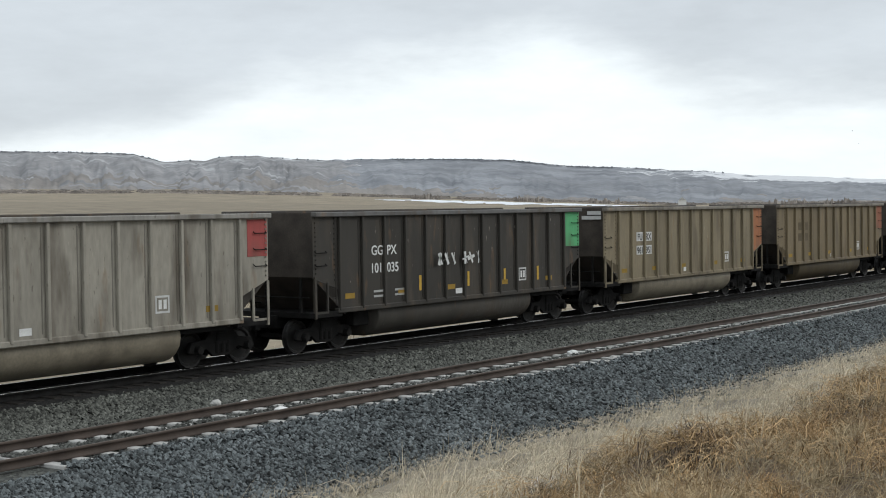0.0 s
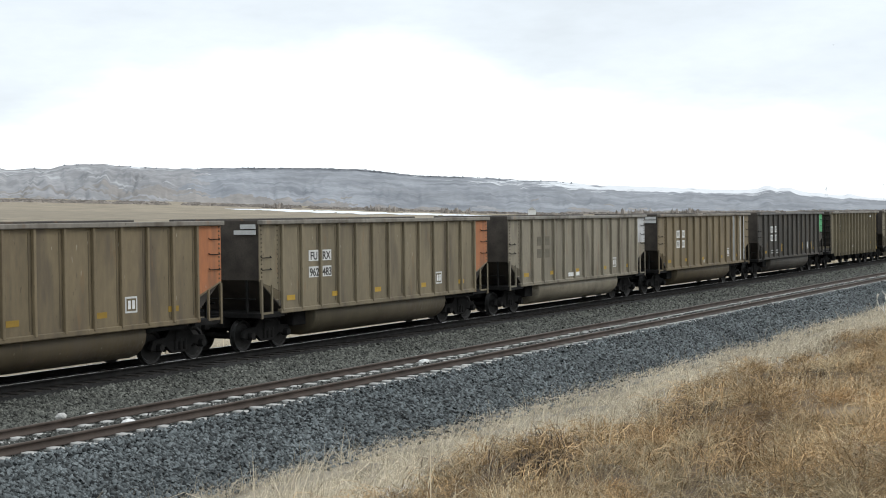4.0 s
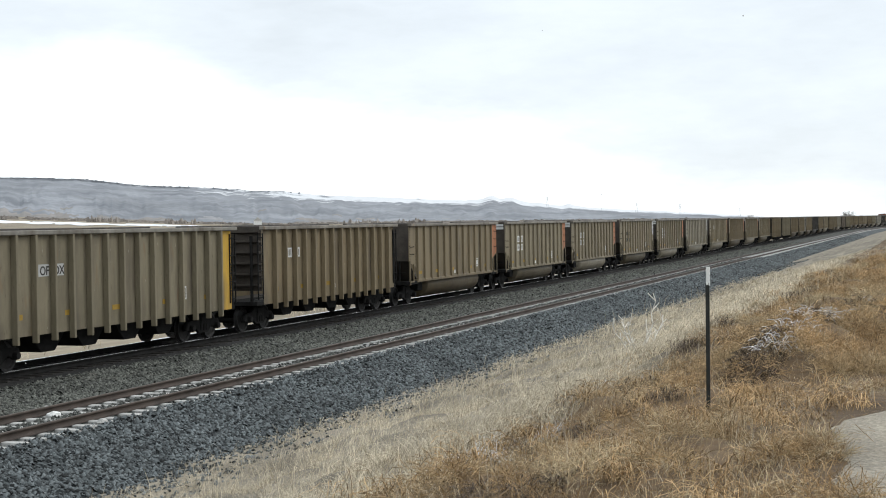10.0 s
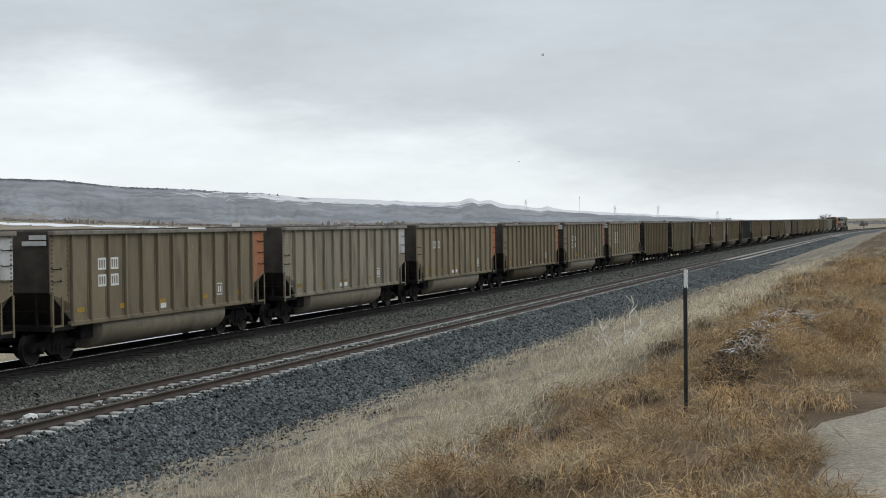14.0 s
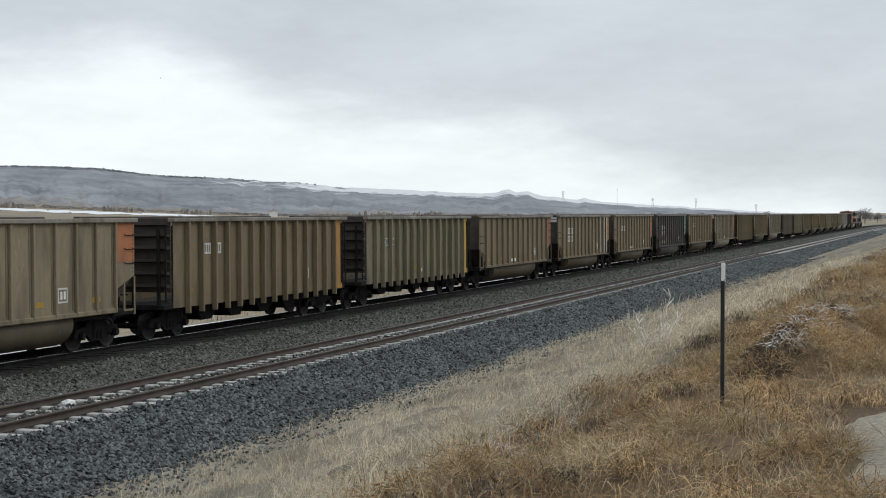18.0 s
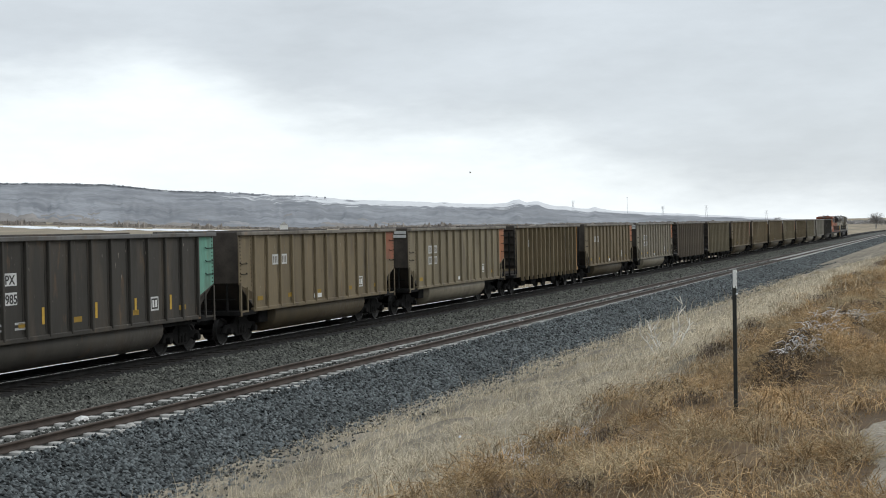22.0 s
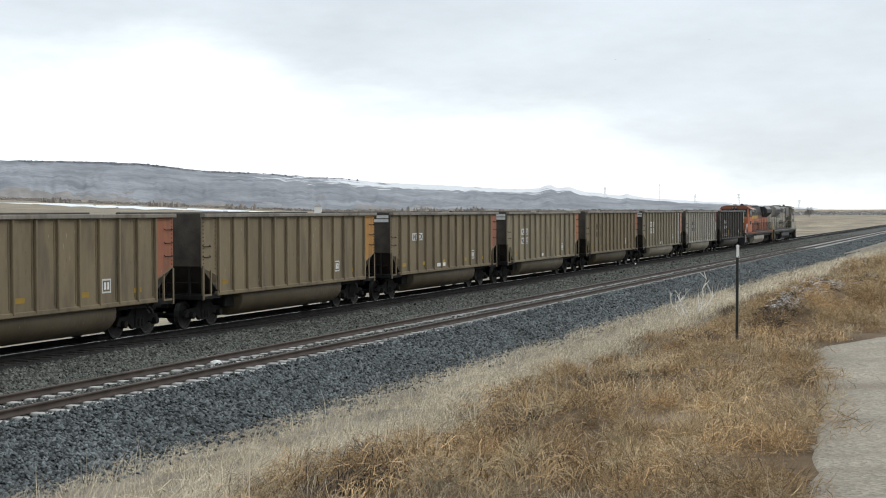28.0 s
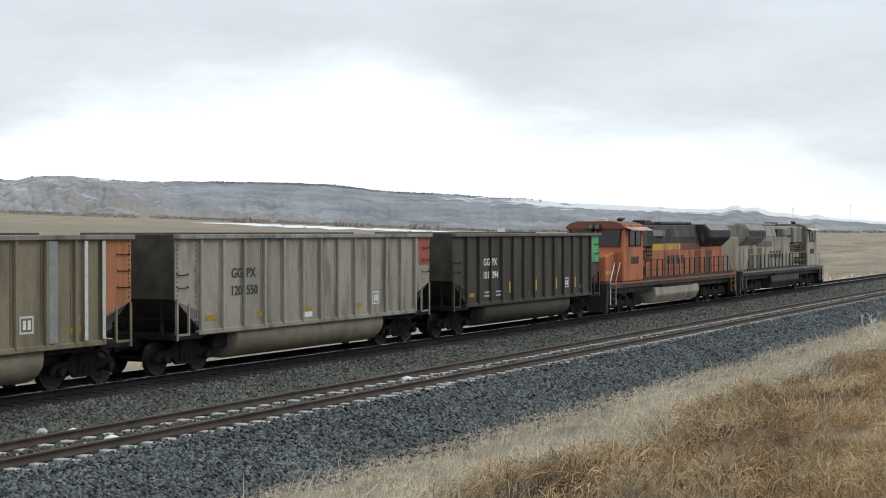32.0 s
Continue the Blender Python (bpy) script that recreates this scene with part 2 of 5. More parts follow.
GLASSM = mat("dark_cab_glass", (0.022, 0.021, 0.020), 0.22, 0.0, 0.1, 2.0, 10.0, 0.0, spec=0.35)
DEADWEED = mat("dark_dead_weeds", (0.10, 0.075, 0.055), 0.95, 0, 0.3, 0.8, 6.0, 0, island=0.5)
FROST = mat("wet_snow_on_stalks", (0.62, 0.605, 0.60), 0.8, 0, 0.15, 2.0, 20.0, 0, island=0.25)
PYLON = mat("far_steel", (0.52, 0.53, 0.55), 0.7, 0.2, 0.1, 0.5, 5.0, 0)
# tree and brush colour lifted towards grey for haze
FARBUSH = mat("hazed_bare_trees", (0.34, 0.325, 0.315), 0.95, 0, 0.3, 0.1, 1.0, 0, island=0.3)


# ---- mesh helpers ----
class Shape:
    """Collects boxes, prisms and lathes into one mesh."""

    def __init__(self):
        self.v, self.f = [], []

    def box(self, x0, x1, y0, y1, z0, z1):
        n = len(self.v)
        self.v += [(x0, y0, z0), (x1, y0, z0), (x1, y1, z0), (x0, y1, z0), (x0, y0, z1), (x1, y0, z1), (x1, y1, z1), (x0, y1, z1)]
        self.f += [tuple(n + i for i in q) for q in ((0, 3, 2, 1), (4, 5, 6, 7), (0, 1, 5, 4), (1, 2, 6, 5), (2, 3, 7, 6), (3, 0, 4, 7))]
        return self

    def prism(self, outline, y0, y1, axis="y"):
        """An outline in (x, z) from y0 to y1 (axis y), or in (y, z) from x0 to x1 (axis x), or in (x, y) along z."""
        n, k = len(self.v), len(outline)
        put = {"y": lambda a, b, c: (a, c, b), "x": lambda a, b, c: (c, a, b), "z": lambda a, b, c: (a, b, c)}[axis]
        self.v += [put(a, b, y0) for a, b in outline] + [put(a, b, y1) for a, b in outline]
        self.f += [tuple(range(n, n + k)), tuple(range(n + 2 * k - 1, n + k - 1, -1))]
        self.f += [(n + i, n + k + i, n + k + (i + 1) % k, n + (i + 1) % k) for i in range(k)]
        return self

    def rod(self, a, b, r, sides=6):
        a, b = Vector(a), Vector(b)
        q = (b - a).to_track_quat("Z", "Y")
        n = len(self.v)
        for e in (a, b):
            self.v += [tuple(e + q @ Vector((r * math.cos(2 * math.pi * i / sides), r * math.sin(2 * math.pi * i / sides), 0))) for i in range(sides)]
        self.f += [(n + i, n + (i + 1) % sides, n + sides + (i + 1) % sides, n + sides + i) for i in range(sides)]
        self.f += [tuple(n + i for i in range(sides - 1, -1, -1)), tuple(n + sides + i for i in range(sides))]
        return self

    def lathe(self, profile, centre, sides=24, axis="y"):
        """profile: (radius, along the axis)."""
        n, k = len(self.v), len(profile)
        cx, cy, cz = centre
        for i in range(sides):
            c, s = math.cos(2 * math.pi * i / sides), math.sin(2 * math.pi * i / sides)
            for r, h in profile:
                self.v.append({"y": (cx + r * c, cy + h, cz + r * s), "x": (cx + h, cy + r * c, cz + r * s), "z": (cx + r * c, cy + r * s, cz + h)}[axis])
        for i in range(sides):
            for j in range(k - 1):
                a, b = n + i * k + j, n + (i + 1) % sides * k + j
                self.f.append((a, a + 1, b + 1, b))
        self.f += [tuple(n + i * k for i in range(sides)), tuple(n + i * k + k - 1 for i in range(sides - 1, -1, -1))]
        return self

    def mesh(self, name, bevel=0.0, smooth=False):
        me = bpy.data.meshes.new(name)
        me.from_pydata(self.v, [], self.f)
        bm = bmesh.new()
        bm.from_mesh(me)
        bmesh.ops.recalc_face_normals(bm, faces=bm.faces)
        if bevel:
            sharp = [e for e in bm.edges if len(e.link_faces) == 2 and e.calc_face_angle(0) > 0.6]
            bmesh.ops.bevel(bm, geom=sharp, offset=bevel, segments=1, affect="EDGES", profile=0.5)
        bm.to_mesh(me)
        bm.free()
        if smooth:
            for q in me.polygons:
                q.use_smooth = True
        return me


def part(name, me, material, parent, label="", at=None, color=None):
    if isinstance(me, Shape):
        me = me.mesh(name)
    if not me.materials:
        me.materials.append(material)
    ob = new(name, me)
    ob.parent = parent
    if at is not None:
        ob.location = at
    if color is not None:
        ob.color = (*color, 1)
    if label:
        ob["label"] = label
    return ob


def arrays_mesh(name, verts, faces, material):
    me = bpy.data.meshes.new(name)
    verts, faces = np.asarray(verts, np.float32), np.asarray(faces, np.int32)
    me.vertices.add(len(verts))
    me.vertices.foreach_set("co", verts.ravel())
    k = faces.shape[1]
    me.loops.add(faces.size)
    me.loops.foreach_set("vertex_index", faces.ravel())
    me.polygons.add(len(faces))
    me.polygons.foreach_set("loop_start", np.arange(0, faces.size, k, dtype=np.int32))
    me.update(calc_edges=True)
    me.materials.append(material)
    return me


def smoothstep(v, a, b):
    v = np.clip((np.asarray(v, float) - a) / (b - a), 0, 1)
    return v * v * (3 - 2 * v)


# ---- plan: x along the tracks, y across them away from the road, z = 0 at the rail heads ----
NEAR_Y, FAR_Y, GAUGE = 17.66, 24.67, 1.505
BEND, RADIUS = 380.0, 2500.0


def bend(x):
    """How far the tracks have swung towards the road at x."""
    return -np.maximum(np.asarray(x, float) - BEND, 0) ** 2 / (2 * RADIUS)


BASE_AZ, BASE_EL = (-20, 5, 25.7, 38.6, 45.3, 51.5, 61, 90), (-0.06, -0.06, 0.02, 0.58, 0.80, 0.86, 0.9, 0.9)
HILL_R = 2300.0


def ground_z(x, y):
    x, y = np.asarray(x, float), np.asarray(y, float)
    u = y - bend(x)
    bank = np.interp(u, (-60, -8, 0.3, 2.4, 4.6, 6.6, 10, 12.6, 14.2, 30, 40), (2.6, 2.25, 1.95, 1.77, 1.30, 0.70, -0.15, -0.66, -0.84, -0.9, -1.1))
    r, az = np.hypot(x, y), np.degrees(np.arctan2(y, x))
    rise = np.tan(np.radians(np.interp(az, BASE_AZ, BASE_EL))) * HILL_R + 3.9 + 1.1
    far = rise * np.clip((r - 90) / (HILL_R - 90), 0, 1.6) ** 1.35 * smoothstep(u, 40, 140)
    fall = -4.0 * smoothstep(x, 300, 900) * smoothstep(-u, 10, 200)
    # low hummocks of the grassland beyond the far track
    tuss = (0.5 * np.sin(0.11 * x + 1.5 * np.sin(0.06 * u)) * np.sin(0.17 * u + np.sin(0.05 * x)) + 0.3 * np.sin(0.27 * x + 0.21 * u)) * smoothstep(u, 36, 52) * smoothstep(x, 100, 160) * (1 - smoothstep(r, 520, 760))
    return bank + far + fall + relief(x, u) + tuss


def relief(x, u):
    """Humps and hollows of the grassy bank; none on the road, the ballast or far away."""
    k = np.clip((u - 0.9) / 1.2, 0, 1) * np.clip((14 - u) / 2.5, 0, 1) * np.clip((300 - x) / 60, 0, 1)
    a = 0.15 * np.sin(0.9 * x + 1.3 * np.sin(0.7 * u)) * np.sin(1.1 * u + 0.8 * np.sin(0.5 * x))
    b = 0.09 * np.sin(2.3 * x + 2 * np.sin(1.6 * u)) * np.sin(2.6 * u + 1.5 * np.sin(1.2 * x))
    c = 0.03 * np.sin(5.3 * x + 3 * np.sin(2.9 * u)) * np.sin(6.1 * u + 2 * np.sin(3.1 * x))
    heap = 0
    for hx, hu, h in ((20.0, 1.95, 0.36), (22.4, 1.8, 0.52), (24.8, 1.65, 0.50), (27.2, 1.0, 0.46), (30.6, 0.9, 0.45), (34.5, 0.7, 0.5), (39.0, 0.9, 0.5)):
        heap = heap + h * np.exp(-((x - hx) / 1.2) ** 2 - ((u - hu) / 0.75) ** 2)
    return k * (a + b + c) + heap


def lines(*spans):
    out = []
    for a, b, n in spans:
        out += list(np.linspace(a, b, n, endpoint=False))
    return np.array(out + [spans[-1][1]])


def ground():
    xs = lines((-4500, -200, 20), (-200, -10, 30), (-10, 60, 300), (60, 200, 140), (200, 700, 100), (700, 4600, 60))
    ys = lines((-3000, -60, 24), (-60, -4, 30), (-4, 15, 120), (15, 45, 24), (45, 200, 30), (200, 1200, 40), (1200, 4600, 46))
    X, Y = np.meshgrid(xs, ys, indexing="ij")
    Z = ground_z(X, Y)
    U = Y - bend(X)
    idx = np.arange(X.size).reshape(X.shape)
    F = np.stack([idx[:-1, :-1], idx[1:, :-1], idx[1:, 1:], idx[:-1, 1:]], -1).reshape(-1, 4)
    me = arrays_mesh("ground", np.stack([X, Y, Z], -1).reshape(-1, 3), F, GROUND)
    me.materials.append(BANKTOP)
    me.materials.append(SLOPE)
    me.materials.append(OLIVE_FIELD)
    mid = (U[:-1, :-1] + U[1:, 1:]) / 2
    near = (X[:-1, :-1] > -60) & (X[:-1, :-1] < 420)
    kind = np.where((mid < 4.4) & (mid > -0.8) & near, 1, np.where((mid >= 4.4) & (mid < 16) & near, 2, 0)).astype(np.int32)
    rr, aa = np.hypot(X, Y)[:-1, :-1], np.degrees(np.arctan2(Y, X))[:-1, :-1]
    kind = np.where((mid > 36) & (aa > 20) & (rr < 900 + 8 * (aa - 30)), 3, kind).astype(np.int32)
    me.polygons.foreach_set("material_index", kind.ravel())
    me.polygons.foreach_set("use_smooth", np.ones(len(F), bool))
    tagged(new("ground", me), "dry tan prairie and grassy bank beside the tracks", "ground", kind="structure")


ground()

SKY_AZ = (-30, 0, 2.9, 5.3, 8.5, 11.4, 12.83, 13.3, 13.5, 13.75, 14.03, 14.68, 15.2, 15.45, 15.7, 15.9, 16.15, 16.43, 16.65, 16.88, 17.2, 17.54, 18.6, 20.6, 23.2, 24.7, 25.8, 27.3, 29.9, 32.0, 33.7, 36.0, 37.8, 39.3, 40.1, 41.4, 42.3, 43.4, 44.0, 44.6, 45.5, 46.7, 49.0, 51.5, 56, 70, 90)
SKY_EL = (-0.05, -0.05, -0.06, -0.02, 0.2, 0.39, 0.49, 0.58, 0.65, 0.57, 0.60, 0.69, 0.75, 0.80, 0.92, 0.91, 0.87, 1.00, 0.97, 0.88, 0.85, 0.84, 0.88, 1.00, 1.12, 1.30, 1.33, 1.46, 1.57, 1.82, 1.90, 1.93, 1.95, 1.93, 1.96, 2.06, 2.13, 2.10, 1.93, 1.98, 1.90, 2.23, 2.31, 2.35, 2.45, 2.4, 2.0)



def hills():
    az, rs = np.arange(-6, 78, 0.075), np.linspace(0, 1, 56)
    V = np.zeros((len(az), len(rs), 3))
    for i, a in enumerate(az):
        top = np.tan(np.radians(np.interp(a, SKY_AZ, SKY_EL) + 0.035 * noise.noise(Vector((a * 2.3, 1, 1)))))
        low = np.tan(np.radians(np.interp(a, BASE_AZ, BASE_EL) - 0.2))
        c, s = math.cos(radians(a)), math.sin(radians(a))
        for j, k in enumerate(rs):
            r = HILL_R + 1500 * k
            x, y = r * c, r * s
            # ravines run down the slope, deeper in the badlands
            gully = 1 - abs(noise.noise(Vector((a * 0.9 + 0.8 * noise.noise(Vector((k * 3, a * 0.4, 2))), k * 1.6, 1.7)))) * 2
            fine = 1 - abs(noise.noise(Vector((a * 3.1 + noise.noise(Vector((k * 5, a, 7))), k * 3.5, 4.1)))) * 2
            spur = 1 - abs(noise.noise(Vector((a * 8.0, k * 6, 9.1)))) * 2
            rough = (0.45 + 0.55 * float(smoothstep(a, 36, 42))) * min(1, 2.4 * k)
            up = smoothstep(k, 0, 0.85) + (0.34 * gully + 0.18 * fine + 0.09 * spur) * rough * max(0, 1 - k * 1.1) - 0.08
            el = low + (top - low) * float(min(max(up, 0), 1)) ** 0.85
            if k > 0.9:
                el = top - 0.01 * (k - 0.9)
            V[i, j] = (x, y, 3.9 + el * r)
    idx = np.arange(len(az) * len(rs)).reshape(len(az), len(rs))
    F = np.stack([idx[:-1, :-1], idx[1:, :-1], idx[1:, 1:], idx[:-1, 1:]], -1).reshape(-1, 4)
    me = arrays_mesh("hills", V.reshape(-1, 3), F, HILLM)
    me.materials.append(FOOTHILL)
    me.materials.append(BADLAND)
    # thin snow lies on the flatter steps of the farther ridge, scrub in the hollows
    kind = np.zeros((len(az) - 1, len(rs) - 1), np.int32)
    snow = np.zeros((len(az), len(rs)), np.float32)
    for i in range(len(az) - 1):
        for j in range(len(rs) - 1):
            x, y, z = V[i, j]
            n1 = noise.noise(Vector((x * 0.004, y * 0.004, 3))) + 0.6 * noise.noise(Vector((x * 0.02, y * 0.02, 6)))
            k = rs[j]
            snow[i, j] = 0.21 + 0.54 * smoothstep(k, 0.48, 0.74) * (1 - 0.80 * smoothstep(az[i], 21, 31)) + 0.12 * n1
            bad = smoothstep(az[i], 36.5, 40.5)
            snow[i, j] += bad * (0.03 + 0.12 * smoothstep(k, 0.1, 0.4) + 0.14 * n1)
            if k < 0.24 + 0.22 * n1:
                kind[i, j] = 1
            elif bad > 0.5 + 0.6 * n1:
                kind[i, j] = 2
    me.attributes.new("snow_lies", "FLOAT", "POINT").data.foreach_set("value", snow.ravel())
    me.polygons.foreach_set("material_index", kind.ravel())
    tagged(new("hills", me), "far badland hills greyed by haze and dusted with snow", "hills", kind="structure")


hills()


# ---- the two tracks ----
def sweep(name, section, centre, x0, x1, step, material, parent=None, close=True):
    """A section in (y, z) swept along the tracks."""
    xs = np.arange(x0, x1 + step, step)
    off = bend(xs)
    k = len(section)
    V = [(x, centre + o + a, b) for x, o in zip(xs, off) for a, b in section]
    F = []
    for i in range(len(xs) - 1):
        for j in range(k if close else k - 1):
            a, b = i * k + j, i * k + (j + 1) % k
            F.append((a, b, b + k, a + k))
    return part(name, arrays_mesh(name, V, F, material), material, parent)


RAIL_SECTION = [(-0.035, -0.002), (0.035, -0.002), (0.035, -0.04), (0.009, -0.052), (0.009, -0.15), (0.07, -0.172), (-0.07, -0.172), (-0.009, -0.15), (-0.009, -0.052), (-0.035, -0.04)]


def ballast_top(u):
    """Height of the ballast at u from the near track's centre line."""
    return np.interp(u, (-3.55, -1.75, -1.45, 1.5, 3.5, 5.6, 8.6, 8.9, 11.2), (-0.80, -0.27, -0.225, -0.225, -0.34, -0.20, -0.20, -0.27, -1.0))


def tracks():
    bed = tagged(new("ballast"), "grey crushed-stone ballast bed under both tracks", "ballast", kind="structure")
    us = np.array([-3.55, -3.1, -2.7, -2.3, -1.75, -1.45, -0.75, 0, 0.75, 1.5, 2.2, 3.5, 4.35, 4.8, 5.2, 5.6, 6.3, 7.0, 7.8, 8.6, 8.9, 9.8, 11.2])
    sweep("fresh_shoulder", [(u, float(ballast_top(u))) for u in us if u < -1.4], NEAR_Y, -120, 1000, 4.0, SHOULDER, bed, close=False)
    sweep("ballast_sheet", [(u, float(ballast_top(u))) for u in us if -1.5 < u < 5.3], NEAR_Y, -120, 1000, 4.0, BALLAST, bed, close=False)
    # strip about as wide as the train, its shade painted in near-black
    sweep("coal_stained_bed", [(u, float(ballast_top(u))) for u in us if 5.1 < u < 8.95], NEAR_Y, -120, 1000, 4.0, SHADEBED, bed, close=False).location.z = 0.006
    sweep("far_shoulder", [(u, float(ballast_top(u))) for u in us if u > 8.5], NEAR_Y, -120, 1000, 4.0, BALLAST, bed, close=False)
    for name, cy, label in (("near_track", NEAR_Y, "railway track with rusty rails and pale ties"), ("far_track", FAR_Y, "busy railway track with oily ties darkened by the train's shade")):
        tr = tagged(new(name), label, "track", kind="structure")
        for sgn in (-1, 1):
            r = sweep("rail", RAIL_SECTION, cy + sgn * GAUGE / 2, -120, 1000, 4.0, RAILM if name == "near_track" else GRIME, tr)
            sweep("rail_head", [(-0.03, 0.0), (0.03, 0.0), (0.03, -0.004), (-0.03, -0.004)], cy + sgn * GAUGE / 2, -120, 1000, 4.0, RAILTOP if name == "near_track" else POLISHED, r)
        near = name == "near_track"
        tie = Shape().prism([(-0.14, -0.36), (0.14, -0.36), (0.11, -0.165), (-0.11, -0.165)], -1.29, 1.29).mesh("tie", 0.012)
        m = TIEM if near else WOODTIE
        pitch = 0.61 if near else 0.53
        n_single = 240 if near else 120
        for i in range(n_single):
            x = 8 + i * pitch + random.uniform(-0.02, 0.02)
            ob = part("tie", tie, m, tr, at=(x, cy, random.uniform(-0.012, 0.004)))
            ob.rotation_euler[2] = random.uniform(-0.012, 0.012)
        V, F = [], []
        tv = [tuple(v.co) for v in tie.vertices]
        box = [(-0.12, -1.29, -0.3), (0.12, -1.29, -0.3), (0.12, 1.29, -0.3), (-0.12, 1.29, -0.3), (-0.12, -1.29, -0.165), (0.12, -1.29, -0.165), (0.12, 1.29, -0.165), (-0.12, 1.29, -0.165)]
        x = 8 + n_single * pitch
        while x < 700:
            n = len(V)
            o = float(bend(x))
            V += [(x + a, cy + o + b, c) for a, b, c in box]
            F += [tuple(n + q for q in f) for f in ((4, 5, 6, 7), (0, 1, 5, 4), (1, 2, 6, 5), (2, 3, 7, 6), (3, 0, 4, 7))]
            x += pitch
        tagged(part("far_ties", arrays_mesh("far_ties", V, F, m), m, tr), kind="stuff")


tracks()


def stones(name, count, x0, x1, u0, u1, size, material, seed, power=1.4, crib=False, lift=0.01, spill=False):
    """Loose crushed stones, six-cornered, on the ballast."""
    rng = np.random.default_rng(seed)
    x = x0 + (x1 - x0) * rng.random(count) ** power
    u = u0 + (u1 - u0) * rng.random(count)
    if crib:  # only between the ties
        x = 8 + (np.floor((x - 8) / 0.61) + 0.30 + 0.40 * rng.random(count)) * 0.61
    if spill:  # strayed off the toe of the bank, thinning out into the grass
        u = u1 - (u1 - u0) * rng.random(count) ** 2.2
    z = ground_z(x, u + NEAR_Y) if spill else ballast_top(u)
    r = size * (0.6 + 0.8 * rng.random((count, 1, 1))) * (1 + np.maximum(x - 40, 0) / 170)[:, None, None]
    oct_ = np.array([(1, 0, 0), (-1, 0, 0), (0, 1, 0), (0, -1, 0), (0, 0, 0.8), (0, 0, -0.8)], float)
    a = rng.random(count) * 6.283
    P = oct_[None] * (0.6 + 0.8 * rng.random((count, 6, 3))) * r
    tilt = rng.normal(0, 0.5, (count, 1))
    X = P[..., 0] * np.cos(a)[:, None] - P[..., 1] * np.sin(a)[:, None]
    Y = P[..., 0] * np.sin(a)[:, None] + P[..., 1] * np.cos(a)[:, None]
    Z = P[..., 2] + X * tilt
    P = np.stack([X + x[:, None], Y + u[:, None] + NEAR_Y, Z + z[:, None] + lift], -1)
    f = np.array([(0, 2, 4), (2, 1, 4), (1, 3, 4), (3, 0, 4), (3, 1, 5), (0, 3, 5)])
    F = (np.arange(count)[:, None, None] * 6 + f[None]).reshape(-1, 3)
    tagged(new(name, arrays_mesh(name, P.reshape(-1, 3), F, material)), "crushed grey ballast stones", "ballast", kind="stuff")


stones("shoulder_stones", 84000, 4, 340, -3.7, -1.45, 0.045, STONEM, 11, 2.5)
stones("strayed_stones", 26000, 2, 150, -6.2, -3.3, 0.036, STONEM, 16, 2.0, spill=True)
stones("middle_stones", 50000, 8, 240, 1.45, 5.25, 0.047, STONE2, 12, 2.0)
stones("crib_stones", 16000, 8, 130, -1.45, 1.45, 0.036, CRIBSTONE, 13, 1.8, crib=True)
stones("centre_stones", 9500, 8, 150, -0.62, 0.32, 0.045, CRIBSTONE, 14, 1.8, lift=0.06)
stones("tie_end_stones", 5500, 8, 150, -1.6, -1.12, 0.045, STONEM, 15, 1.8, lift=0.05)


# ---- the coal train ----
SPEED, FIRST, PITCH = 23.2385, 21.26, 16.2
HALF_L, HALF_W, TOP = 7.2, 1.58, 3.83
TAN, BROWN, GREYTAN, GREY, BLACK, OLIVE, DARKB = (0.218, 0.180, 0.117), (0.187, 0.146, 0.088), (0.25, 0.22, 0.165), (0.31, 0.287, 0.24), (0.050, 0.045, 0.038), (0.205, 0.175, 0.117), (0.155, 0.128, 0.098)
ORANGE, RED, GREEN, BLUE, YELLOW, PALE, RUST = (0.385, 0.150, 0.066), (0.35, 0.075, 0.068), (0.10, 0.40, 0.17), (0.34, 0.42, 0.53), (0.50, 0.30, 0.04), (0.50, 0.50, 0.50), (0.29, 0.108, 0.06)
TEAL, OCHRE = (0.15, 0.34, 0.26), (0.40, 0.20, 0.05)
WHITEP, DARKP, MARK = (0.68, 0.68, 0.66), (0.045, 0.042, 0.038), (0.48, 0.30, 0.05)

WHEEL = Shape().lathe([(0.05, -0.09), (0.11, -0.07), (0.13, -0.02), (0.36, 0.0), (0.40, -0.05), (0.455, -0.055), (0.458, 0.05), (0.485, 0.06), (0.485, 0.085), (0.39, 0.085), (0.36, 0.05), (0.13, 0.05), (0.1, 0.085)], (0, 0, 0), 16).mesh("wheel", smooth=False)
CAP = Shape().lathe([(0.02, -0.12), (0.10, -0.11), (0.12, -0.02), (0.12, 0.1)], (0, 0, 0), 12).mesh("bearing_cap")


